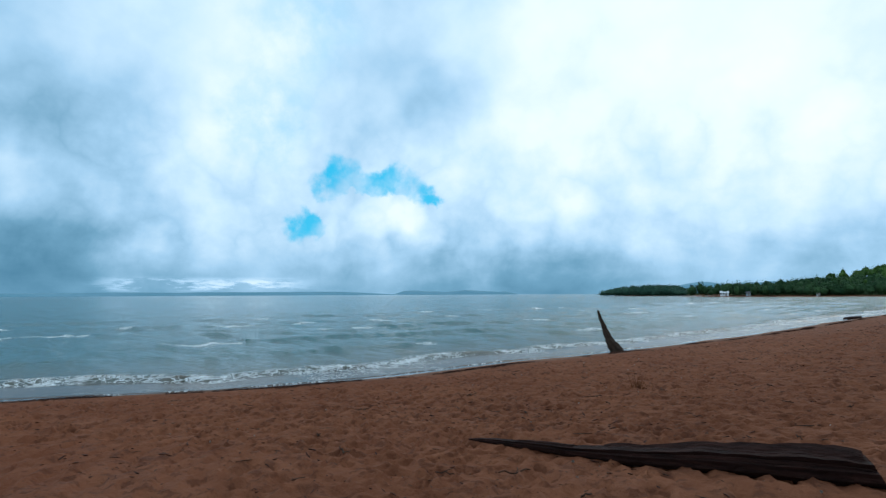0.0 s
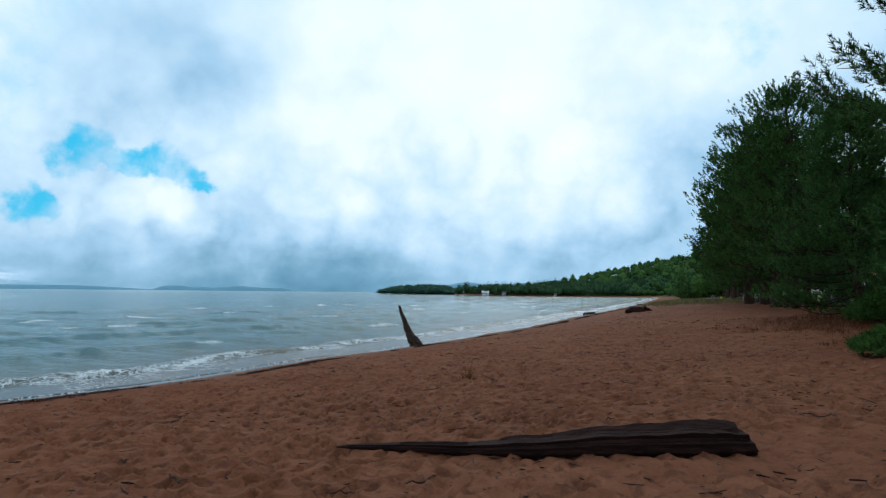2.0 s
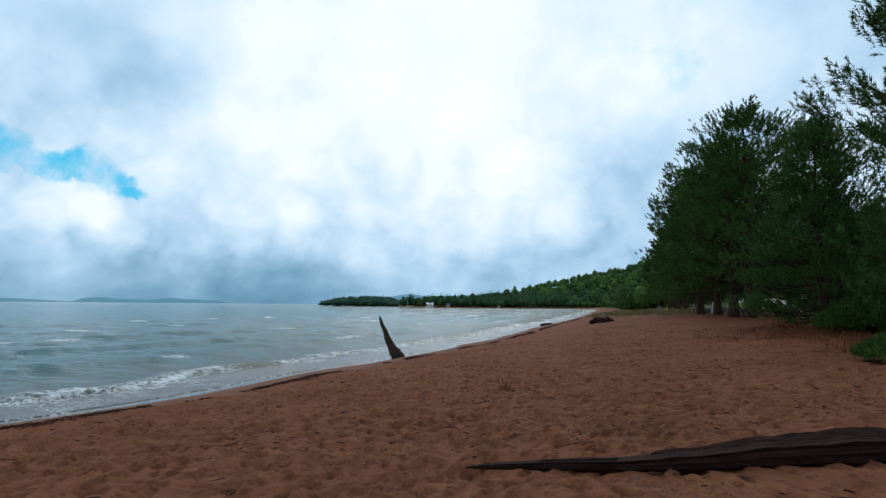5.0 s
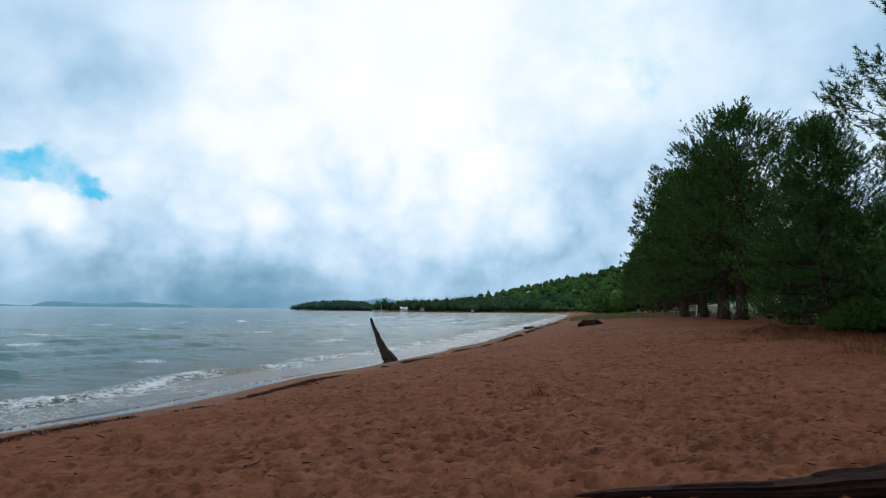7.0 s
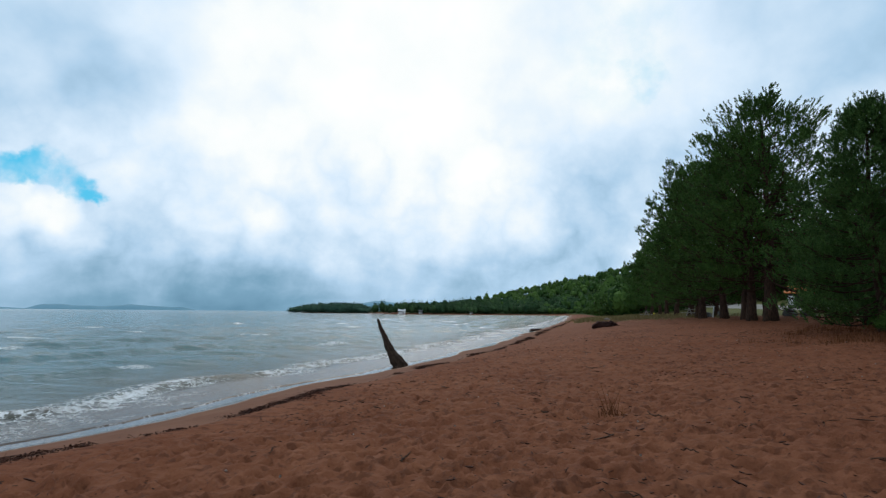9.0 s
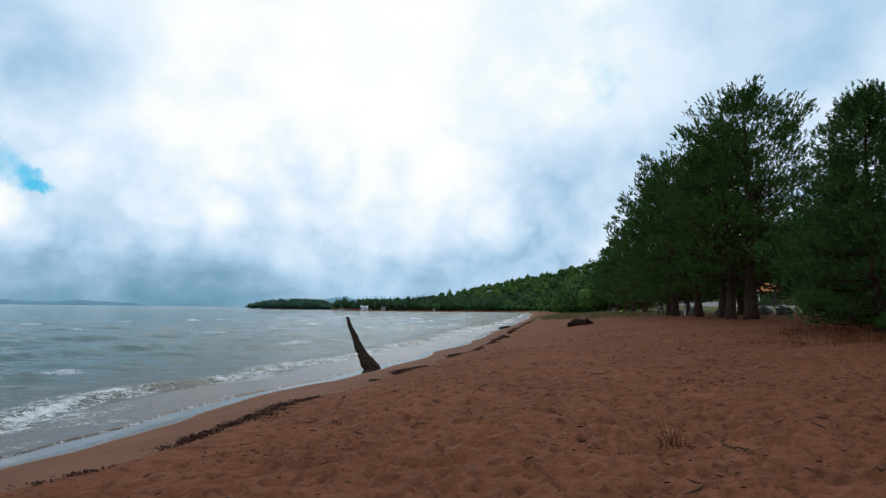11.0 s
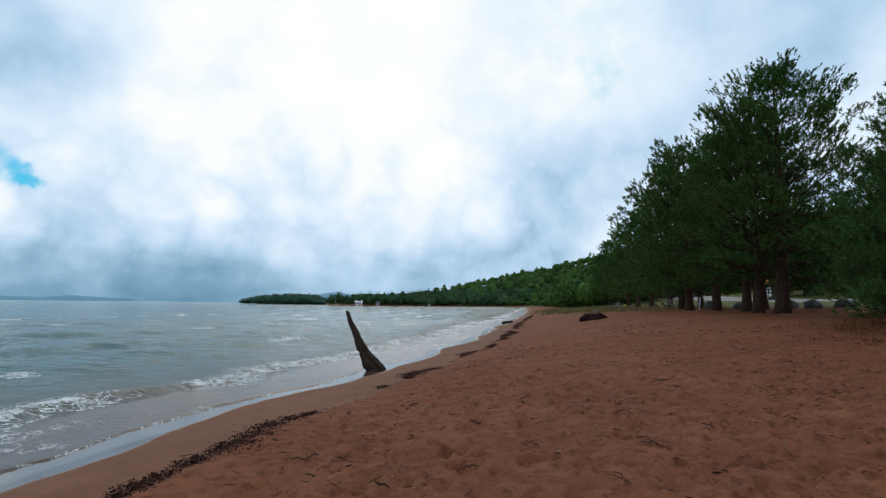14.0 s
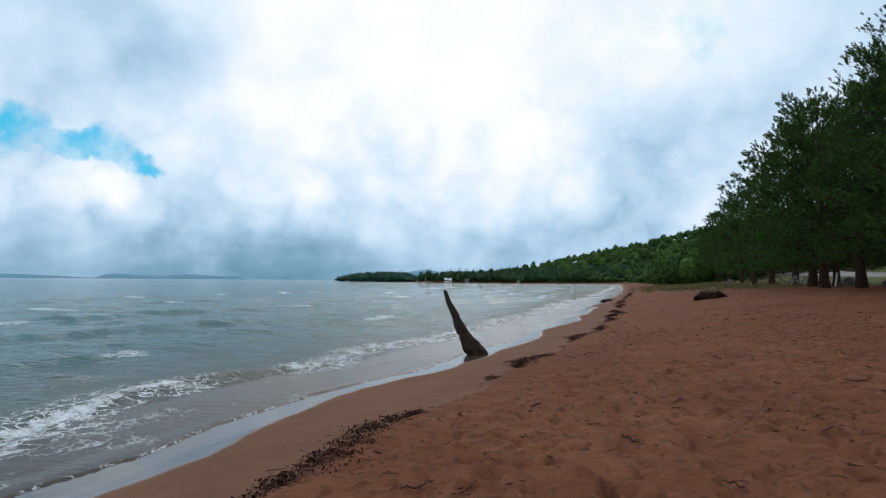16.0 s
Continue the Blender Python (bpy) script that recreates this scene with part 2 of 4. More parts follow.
def part(name, data, mat, parent, label="", smooth_faces=False):
    """One mesh, from a bmesh or ready-made, under a thing or a part."""
    if isinstance(data, bmesh.types.BMesh):
        me = bpy.data.meshes.new(name)
        if smooth_faces:
            for f in data.faces:
                f.smooth = True
        data.to_mesh(me)
        data.free()
    else:
        me = data
    if mat is not None and not me.materials:
        me.materials.append(mat)
    ob = new(name, me)
    ob.parent = parent
    return tagged(ob, label)


def box(bm, cx, cy, cz, sx, sy, sz, bevel=0.0, m=None):
    made = bmesh.ops.create_cube(bm, size=1.0, matrix=(m or Matrix()) @ Matrix.Translation((cx, cy, cz)) @ Matrix.Diagonal((sx, sy, sz, 1)))
    if bevel:
        edges = list({e for v in made["verts"] for e in v.link_edges})
        bmesh.ops.bevel(bm, geom=edges, offset=bevel, segments=2, affect="EDGES")
    return bm


def sweep(path, radii, sides=10, rough=0.0, seed=0, ridge=0.0, squash=None, cap=True):
    """Verts and quads of a tube along path, of varying radius, with an uneven, ridged skin."""
    rng = np.random.default_rng(seed)
    p = np.asarray(path, float)
    n = len(p)
    tang = np.gradient(p, axis=0)
    tang /= np.linalg.norm(tang, axis=1)[:, None]
    ref = np.array([0.0, 0, 1]) if abs(tang[0, 2]) < 0.8 else np.array([1.0, 0, 0])
    sidev = np.cross(tang, ref)
    sidev /= np.linalg.norm(sidev, axis=1)[:, None]
    upv = np.cross(sidev, tang)
    a = np.linspace(0, 2 * np.pi, sides, endpoint=False)
    ridges = 1 + ridge * rng.normal(size=sides)
    grow = 1 + rough * rng.normal(size=(n, sides))
    r = np.asarray(radii, float)[:, None] * ridges[None] * grow
    ys = r * np.sin(a) * (squash if squash is not None else 1.0)
    v = p[:, None] + sidev[:, None] * (r * np.cos(a))[..., None] + upv[:, None] * ys[..., None]
    verts = v.reshape(-1, 3)
    i, j = np.meshgrid(np.arange(n - 1), np.arange(sides), indexing="ij")
    k = (j + 1) % sides
    quads = np.stack([i * sides + j, i * sides + k, (i + 1) * sides + k, (i + 1) * sides + j], -1).reshape(-1, 4)
    if cap:
        c = len(verts)
        verts = np.vstack([verts, p[:1], p[-1:]])
        jj = np.arange(0, sides - 1, 2)
        first = np.stack([np.full(len(jj), c), (jj + 2) % sides, jj + 1, jj], -1)
        last = np.stack([np.full(len(jj), c + 1), (n - 1) * sides + jj, (n - 1) * sides + jj + 1, (n - 1) * sides + (jj + 2) % sides], -1)
        quads = np.vstack([quads, first, last])
    return verts, quads


def joined(pieces):
    vs, fs, k = [], [], 0
    for v, f in pieces:
        vs.append(v)
        fs.append(np.asarray(f) + k)
        k += len(v)
    return np.vstack(vs), np.vstack(fs)


# ---------------------------------------------------------------- materials
def sand_material():
    m, n = material("beach_sand")
    p = n.object_pos()
    wet, grass, litter, wooded = n.attr("wet"), n.attr("grass"), n.attr("litter"), n.attr("wooded")
    big = n.noise(p, 0.35, 4)
    mid = n.noise(p, 3.1, 3, 0.5)
    grain = n.noise(p, 90.0, 3, 0.7)
    dry = n.ramp(mid, [(0.25, (0.145, 0.053, 0.027)), (0.5, (0.185, 0.069, 0.035)), (0.75, (0.225, 0.088, 0.045))])
    dry = n.mix(n.step(big, 0.35, 0.65, 0.0, 0.55), dry, (0.142, 0.049, 0.025))
    dry = n.mix(n.math("MULTIPLY", n.step(grain, 0.55, 0.75), 0.3), dry, (0.10, 0.042, 0.026))
    dry = n.mix(n.math("MULTIPLY", n.step(n.noise(p, 140.0, 2), 0.62, 0.72), 0.25), dry, (0.36, 0.20, 0.13))
    # dark mottles put the hollows' shade into the colour, along with their debris
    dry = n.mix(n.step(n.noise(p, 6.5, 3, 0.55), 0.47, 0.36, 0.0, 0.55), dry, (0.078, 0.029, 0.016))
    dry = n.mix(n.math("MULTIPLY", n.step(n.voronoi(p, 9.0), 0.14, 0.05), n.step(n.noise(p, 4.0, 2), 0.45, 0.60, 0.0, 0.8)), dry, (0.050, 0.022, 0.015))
    damp = n.mix(n.step(n.noise(p, 1.1, 4, 0.6), 0.35, 0.65), (0.150, 0.074, 0.047), (0.180, 0.093, 0.060))
    col = n.mix(n.step(wet, 0.1, 0.5), dry, damp)
    col = n.mix(n.step(wet, 0.75, 1.0), col, (0.085, 0.050, 0.036))
    lit = n.math("MULTIPLY", litter, n.step(n.noise(p, 5.0, 5, 0.65), 0.50, 0.66, 0.0, 0.75))
    col = n.mix(lit, col, n.mix(n.noise(p, 30.0, 2), (0.055, 0.022, 0.015), (0.11, 0.046, 0.028)))
    turf = n.mix(n.noise(p, 3.0, 5, 0.7), (0.060, 0.080, 0.024), (0.15, 0.13, 0.052))
    gm = n.step(n.math("ADD", grass, n.math("MULTIPLY_ADD", n.noise(p, 1.4, 5, 0.7), 0.7, -0.35)), 0.42, 0.62)
    col = n.mix(gm, col, turf)
    col = n.mix(wooded, col, n.mix(n.noise(p, 0.25, 4), (0.014, 0.036, 0.014), (0.034, 0.070, 0.022)))
    rough = n.step(wet, 0.55, 0.95, 0.88, 0.14)
    soft = n.noise(p, 6.0, 2, 0.45)
    relief = n.math("ADD", n.math("MULTIPLY", soft, 1.0), n.math("MULTIPLY", n.noise(p, 45.0, 3, 0.7), 0.20))
    relief = n.math("ADD", relief, n.math("MULTIPLY", n.noise(p, 14.0, 1, 0.5), 0.35))
    relief = n.math("MULTIPLY", relief, n.step(wet, 0.1, 0.34, 1.0, 0.05))
    n.surface(col, rough, n.bump(relief, 1.0, 0.06), n.step(wet, 0.55, 0.9, 0.07, 0.45))
    return m


def water_material():
    m, n = material("lake_water")
    p = n.object_pos()
    foam, shallow, far = n.attr("foam"), n.attr("shallow"), n.attr("far")
    deep = n.mix(n.noise(p, 0.06, 3), (0.020, 0.082, 0.086), (0.034, 0.102, 0.102))
    sheet = n.attr("sheet")
    body = n.mix(n.step(shallow, 0.0, 1.0), deep, (0.100, 0.078, 0.050))
    body = n.mix(sheet, body, (0.075, 0.054, 0.044))
    web = n.voronoi(n.vec("ADD", p, n.vec("SCALE", n.noise(p, 1.8, 4, 0.6, True), 1.2)), 3.0, "DISTANCE_TO_EDGE")
    lace = n.step(n.math("ADD", web, n.math("MULTIPLY_ADD", n.noise(p, 7.0, 4, 0.6), 0.22, -0.11)), 0.01, 0.10, 1.0, 0.0)
    crumb = n.math("MULTIPLY_ADD", n.noise(p, 7.0, 5, 0.68), 0.7, -0.35)
    froth = n.math("MAXIMUM", n.step(n.math("ADD", foam, crumb), 0.52, 0.80), n.math("MULTIPLY", lace, n.step(n.math("ADD", foam, crumb), 0.12, 0.46)))
    col = n.mix(froth, body, n.mix(n.noise(p, 25.0, 3), (0.62, 0.66, 0.68), (0.85, 0.86, 0.86)))
    rough = n.math("MAXIMUM", n.math("MULTIPLY", froth, 0.75), n.math("MULTIPLY_ADD", far, 0.05, n.math("MULTIPLY_ADD", sheet, 0.14, 0.07)))
    a = n.vec("DOT_PRODUCT", p, (-0.37, -0.93, 0.0))
    b = n.math("MULTIPLY", n.vec("DOT_PRODUCT", p, (0.93, -0.37, 0.0)), 0.38)
    pack = n.add("ShaderNodeCombineXYZ")
    n.put(pack.inputs[0], a)
    n.put(pack.inputs[1], b)
    q = pack.outputs[0]
    chop = n.math("ADD", n.math("MULTIPLY", n.noise(q, 1.5, 4, 0.62), 0.75), n.math("MULTIPLY", n.noise(q, 6.0, 4, 0.65), 0.42))
    chop = n.math("MULTIPLY", chop, n.step(sheet, 0.0, 0.7, 1.0, 0.12))
    nrm = n.bump(n.math("ADD", chop, n.math("MULTIPLY", froth, 0.12)), 0.70, 0.27)
    n.surface(col, rough, nrm, 0.12, 1.33)
    return m


def wood_material(name, dark, pale, along=(1, 1, 1), scale=9.0, rough=0.8):
    m, n = material(name)
    p = n.object_pos()
    g = n.noise(n.stretch(p, along), scale, 6, 0.65)
    fine = n.noise(n.stretch(p, along), scale * 4, 4, 0.7)
    col = n.mix(n.step(g, 0.3, 0.72), dark, pale)
    col = n.mix(n.math("MULTIPLY", n.step(fine, 0.5, 0.7), 0.5), col, tuple(c * 0.45 for c in dark))
    n.surface(col, n.math("MULTIPLY_ADD", g, 0.2, rough - 0.1), n.bump(n.math("ADD", g, n.math("MULTIPLY", fine, 0.6)), 0.9, 0.03), 0.14)
    return m


def leaf_material(name, dark, light, scale=1.2):
    m, n = material(name)
    p = n.object_pos()
    info = n.add("ShaderNodeNewGeometry").outputs["Random Per Island"]
    tone = n.math("MULTIPLY_ADD", n.noise(p, scale, 4, 0.6), 0.7, n.math("MULTIPLY", info, 0.42))
    col = n.mix(n.step(tone, 0.3, 0.85), dark, light)
    n.surface(col, 0.7, None, 0.08)
    return m


def plain_material(name, a, b, scale=4.0, rough=0.75, depth=0.01):
    m, n = material(name)
    p = n.object_pos()
    g = n.noise(p, scale, 5, 0.62)
    f = n.noise(p, scale * 8, 3, 0.6)
    n.surface(n.mix(n.step(g, 0.3, 0.7), a, b), n.math("MULTIPLY_ADD", f, 0.15, rough - 0.08), n.bump(n.math("ADD", g, n.math("MULTIPLY", f, 0.4)), 0.7, depth), 0.35)
    return m


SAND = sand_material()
LAKE = water_material()
DRIFT = wood_material("charred_driftwood", (0.014, 0.006, 0.005), (0.050, 0.020, 0.015), (0.35, 3.0, 3.0), 7.0)
POSTWOOD = wood_material("sodden_driftwood", (0.022, 0.014, 0.010), (0.066, 0.040, 0.027), (3.0, 3.0, 0.4), 7.0)
BLEACHED = wood_material("bleached_wood", (0.16, 0.13, 0.11), (0.36, 0.33, 0.30), (0.5, 3, 3), 8.0)
BARK = wood_material("red_pine_bark", (0.030, 0.018, 0.013), (0.085, 0.046, 0.031), (2.5, 2.5, 0.7), 5.0, 0.9)
TWIG = wood_material("dead_twig", (0.035, 0.020, 0.014), (0.10, 0.055, 0.035), (1, 1, 1), 14.0)
NEEDLES = leaf_material("pine_needles", (0.028, 0.066, 0.017), (0.086, 0.165, 0.036), 0.6)
NEEDLES_NEAR = leaf_material("young_pine_needles", (0.028, 0.068, 0.020), (0.088, 0.168, 0.044), 0.8)
WOODS = leaf_material("mixed_woods_leaves", (0.019, 0.050, 0.011), (0.068, 0.128, 0.026), 0.09)
# the next two leaf colours carry painted haze, strongest on the point
WOODS_FAR = leaf_material("hazed_far_conifers", (0.018, 0.046, 0.020), (0.050, 0.096, 0.036), 0.09)
WOODS_POINT = leaf_material("haze_tinted_woods", (0.030, 0.070, 0.048), (0.055, 0.108, 0.070), 0.05)
SHRUB = leaf_material("shrub_leaves", (0.020, 0.056, 0.011), (0.080, 0.140, 0.028), 2.0)
GRASS = leaf_material("dry_grass", (0.13, 0.110, 0.045), (0.27, 0.21, 0.095), 2.0)
REDGRASS = leaf_material("rusty_stalks", (0.10, 0.038, 0.016), (0.19, 0.075, 0.032), 3.0)
WRACK = leaf_material("lake_wrack", (0.028, 0.012, 0.009), (0.085, 0.036, 0.024), 3.0)
GRANITE = plain_material("grey_boulder", (0.05, 0.05, 0.05), (0.12, 0.118, 0.115), 3.0, 0.85, 0.03)
ROAD = plain_material("pale_road", (0.19, 0.17, 0.16), (0.28, 0.26, 0.245), 0.8, 0.9)
WHITEPAINT = plain_material("white_paint", (0.62, 0.64, 0.66), (0.80, 0.81, 0.82), 2.0, 0.6, 0.003)
DARKBOARDS = plain_material("dark_boards", (0.035, 0.030, 0.026), (0.07, 0.06, 0.052), 5.0, 0.8)
ORANGE = plain_material("orange_roof", (0.45, 0.13, 0.035), (0.60, 0.20, 0.06), 2.0, 0.7)
BLUEWALL = plain_material("pale_blue_wall", (0.30, 0.38, 0.42), (0.42, 0.50, 0.54), 2.0, 0.7)
GREYWOOD = plain_material("grey_boards", (0.20, 0.18, 0.16), (0.34, 0.31, 0.28), 5.0, 0.8)
DARKROOF = plain_material("dark_roof", (0.06, 0.06, 0.065), (0.11, 0.11, 0.12), 3.0, 0.8)
DARKGLASS = plain_material("dark_pane", (0.02, 0.025, 0.03), (0.04, 0.045, 0.05), 1.0, 0.15, 0.001)
YELLOW = plain_material("yellow_plastic", (0.62, 0.52, 0.02), (0.75, 0.62, 0.04), 3.0, 0.5, 0.002)
# blue of the distance haze is painted into this base colour
FARHILL = plain_material("far_hill_painted_haze", (0.11, 0.25, 0.32), (0.15, 0.29, 0.37), 0.004, 1.0, 0.01)


# ---------------------------------------------------------------- ground and water
def polar(centre, angles, radii):
    a, r = np.meshgrid(np.radians(angles), radii, indexing="ij")
    x, y = centre[0] + np.sin(a) * r, centre[1] + np.cos(a) * r
    na, nr = a.shape
    i, j = np.meshgrid(np.arange(na - 1), np.arange(nr - 1), indexing="ij")
    quads = np.stack([i * nr + j, i * nr + j + 1, (i + 1) * nr + j + 1, (i + 1) * nr + j], -1).reshape(-1, 4)
    return x.ravel(), y.ravel(), quads


def growing(first, last, step, ratio):
    out = [first]
    while out[-1] < last:
        out.append(out[-1] + max(step, out[-1] * ratio))
    return np.array(out)


def footprints(x, y, cell=0.29):
    """Overlapping trodden hollows with soft rims."""
    out = np.zeros_like(x)
    for size, k, deep in ((cell, 3, 0.056), (cell * 1.25, 21, 0.056), (cell * 0.62, 7, 0.048), (cell * 2.6, 11, 0.03)):
        gx, gy = np.floor(x / size), np.floor(y / size)
        for i in (-1, 0, 1):
            for j in (-1, 0, 1):
                ci, cj = gx + i, gy + j
                px, py = (ci + hash2(ci, cj, k)) * size, (cj + hash2(ci, cj, k + 1)) * size
                turn = hash2(ci, cj, k + 2) * 3.14
                dx, dy = x - px, y - py
                u, v = dx * np.cos(turn) + dy * np.sin(turn), -dx * np.sin(turn) + dy * np.cos(turn)
                q = (u / (0.40 * size)) ** 2 + (v / (0.27 * size)) ** 2
                force = hash2(ci, cj, k + 3)
                out += deep * force * (-1 / (1 + np.exp(np.minimum((q - 0.9) * 4.5, 30))) + 0.38 * np.exp(-((np.sqrt(q) - 1.45) ** 2) * 7))
    return out


def build_ground():
    angles = np.concatenate([np.arange(-100, 72, 0.36), np.arange(72, 259, 3.0), [260.0]])
    radii = np.concatenate([[0.0], growing(0.05, 24, 0.045, 0.0085), growing(24.4, 60, 0.2, 0.018), growing(61.5, 4700, 1.0, 0.038)])
    x, y, quads = polar((1.0, 4.0), angles, radii)
    d, s = inland(x, y)
    z = land(x, y, d)
    wrack = wrack_line(s)
    dist = np.hypot(x - 1, y - 4)
    trodden = smooth(0.0, 1.2, d - wrack) * smooth(75, 30, dist) * smooth(26, 18, d)
    z = z + (footprints(x, y) + 0.05 * (fbm(x * 3.2, y * 3.2, 2, 77) - 0.5)) * trodden
    z = z + 0.05 * smooth(0.5, 0.0, np.abs(d - wrack - 0.15)) * smooth(90, 60, dist)
    edge = swash_edge(s)
    wet = 0.35 * smooth(0.35, -0.1, d - wrack + 0.2 * (fbm(x * 2, y * 2, 3, 4) - 0.5)) + 0.65 * smooth(0.25, -0.12, d - edge - 0.75 - 0.25 * np.sin(s * 0.5))
    back = np.interp(y, [5, 15, 40, 60, 120, 300], [19, 17, 19, 15, 11, 9])
    grass = smooth(-2.0, 5.0, d - back) * 0.85
    clump = smooth(0.40, 0.62, fbm(s * 0.8, s * 0 + 4, 4, 15))
    band = smooth(0.42, 0.10, np.abs(d - wrack - 0.10 * np.sin(s * 2.1)) + 0.35 * (fbm(x * 2.2, y * 2.2, 4, 17) - 0.35)) * clump * smooth(120, 80, dist)
    litter = smooth(3.0, 6.0, d) * smooth(0.48, 0.68, fbm(x / 1.7, y / 1.7, 4, 41)) * 0.8 + smooth(15, 20, d) * smooth(18, 45, y) * 0.3
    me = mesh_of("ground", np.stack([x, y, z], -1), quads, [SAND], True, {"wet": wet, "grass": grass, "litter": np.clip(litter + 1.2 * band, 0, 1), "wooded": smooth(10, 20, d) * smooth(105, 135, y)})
    tagged(new("ground", me), "trodden reddish-brown beach sand sloping to the lake, grassy behind", "ground", kind="structure")


def build_water():
    angles = np.concatenate([np.arange(-125, 34, 0.32)])
    radii = np.concatenate([growing(5.0, 70, 0.05, 0.0078), growing(70.8, 4700, 0.5, 0.02)])
    x, y, quads = polar((-1.0, 6.0), angles, radii)
    d, s = inland(x, y)
    edge = swash_edge(s)
    keep = d < edge + 0.12
    bed = land(x, y, d)
    dist = np.hypot(x + 1, y - 6)
    off = -(d - edge)
    # open water: short crossing wind waves
    rng = np.random.default_rng(5)
    eta = np.zeros_like(x)
    for k in range(26):
        lam = 0.7 * 1.115**k
        a = math.radians(-158 + rng.normal() * 20)
        warp = 2.5 * fbm(x / (lam * 4), y / (lam * 4), 2, 60 + k)
        ph = 2 * np.pi / lam * (x * math.sin(a) + y * math.cos(a)) + rng.uniform(0, 6.28) + warp
        fade = smooth(1.0, 3.0, lam / (dist * 0.0075 + 0.05))
        amp = 0.0105 * min(lam, 2.6) ** 0.8 * min(1.0, 5.0 / lam) * fade * (0.4 + 1.2 * fbm(x / (lam * 3), y / (lam * 2), 2, 90 + k))
        eta += amp * (np.exp(1.2 * (np.sin(ph) - 1)) * 2.2 - 0.75)
    eta *= 0.62 * smooth(0.5, 12, off)
    # breakers that run along the shore
    foam = np.zeros_like(x)
    surf = np.zeros_like(x)
    for centre, high, wide, k, curl in ((2.8, 0.13, 0.55, 1, 1.0), (8.5, 0.12, 1.0, 2, 0.10), (15.5, 0.14, 1.3, 3, 0.08), (23.5, 0.15, 1.6, 4, 0.08), (34, 0.14, 2.0, 5, 0.06), (47, 0.14, 2.4, 6, 0.05)):
        line = centre + 1.0 * (fbm(s / 9, s * 0 + k, 3, 20 + k) - 0.5) * (1 + centre * 0.12) + 0.25 * np.sin(s * 0.9 + k) + 0.03 * centre * np.sin(s * 0.05 + k)
        tall = smooth(0.28, 0.7, fbm(s / 7.0, s * 0 + k * 3.1, 3, 40 + k)) * (0.55 if k == 1 else 1.0) + (0.50 if k == 1 else 0.0)
        u = off - line
        prof = np.where(u > 0, np.exp(-((u / (wide * 1.5)) ** 2)), np.exp(-((u / (wide * 0.55)) ** 2)))
        surf += high * tall * prof
        if k > 1:
            surf -= 0.3 * high * tall * np.exp(-(((u + wide * 1.6) / wide) ** 2))
        broken = smooth(0.30, 0.42, fbm(s / 5.0, s * 0 + 2.2 * k, 3, 50 + k)) * curl + (1 - curl) * smooth(0.66, 0.74, fbm(s / 4.0, s * 0 + 5.0 * k, 3, 55 + k))
        ragged = 0.55 * wide * (fbm(x * 1.6, y * 1.6, 3, 73) - 0.5)
        if k > 1:
            foam = np.maximum(foam, broken * smooth(-1.2 * wide, -0.3 * wide, u + ragged) * smooth(0.35 * wide, 0.0, u + ragged) * (0.50 + 0.35 * fbm(x * 2.5, y * 2.5, 3, 74)))
        else:
            loose = 1.1 * (fbm(x * 0.9, y * 0.9, 4, 76) - 0.5)
            band = smooth(-1.15, -0.75, u + loose) * smooth(1.7, -0.5, u + loose)
            foam = np.maximum(foam, band * (0.35 + 0.65 * broken) * (0.20 + 0.62 * fbm(x * 2.3, y * 2.3, 3, 74)))
            crest = broken * smooth(-0.55, -0.30, u + 0.5 * loose) * smooth(0.15, -0.10, u + 0.5 * loose)
            foam = np.maximum(foam, crest * (0.40 + 0.45 * fbm(x * 3.0, y * 3.0, 3, 79)))
            rag = fbm(x * 2.0, y * 2.0, 2, 71) - 0.5
            surf += 0.16 * rag * broken * np.exp(-(((u + 0.25) / 0.5) ** 2))
    lacework = smooth(0.0, 0.25, off) * smooth(4.2, 2.8, off) * (0.04 + 0.30 * smooth(0.45, 0.75, fbm(x / 1.6, y / 1.6, 3, 81))) * (0.35 + 0.75 * smooth(0.35, 0.65, fbm(s / 6, s * 0 + 1, 3, 83)))
    rim = smooth(0.20, 0.03, off) * 0.40 * smooth(0.30, 0.6, fbm(s * 1.3, s * 0 + 6, 4, 19))
    foam = np.maximum(foam, np.maximum(lacework, rim))
    foam = np.maximum(foam, 0.2 * smooth(9, 5, off) * smooth(3, 5, off) * smooth(0.6, 0.75, fbm(x / 1.1, y / 2.0, 4, 85)))
    caps = smooth(0.12, 0.2, eta) * smooth(0.60, 0.72, fbm(x / 7, y / 5, 3, 88)) * smooth(10, 18, off)
    foam = np.maximum(foam, caps * 0.45)
    level = WATER + eta + surf * smooth(0.8, 2.2, off)
    film = bed + 0.012 + 0.018 * smooth(0.0, 0.3, off) + 0.012 * foam
    z = np.maximum(level, film)
    z = np.where(off < 0, bed - 0.02 + off * 0.2, z)
    shallow = np.clip(smooth(13.0, 2.0, off) * 0.6 + 0.8 * smooth(0.06, 0.2, surf) * smooth(9, 4, off), 0, 1)
    used = keep[quads].any(axis=1)
    quads = quads[used]
    index = np.full(len(x), -1)
    ids = np.unique(quads)
    index[ids] = np.arange(len(ids))
    co = np.stack([x, y, z], -1)[ids]
    me = mesh_of("lake", co, index[quads], [LAKE], True, {"foam": foam[ids], "shallow": shallow[ids], "sheet": (smooth(3.0, 1.4, off) * 0.9)[ids], "far": smooth(60, 500, dist)[ids]})
    tagged(new("lake_water", me), "choppy grey-green lake with small foaming breakers on the sand", "water", kind="structure")


build_ground()
build_water()


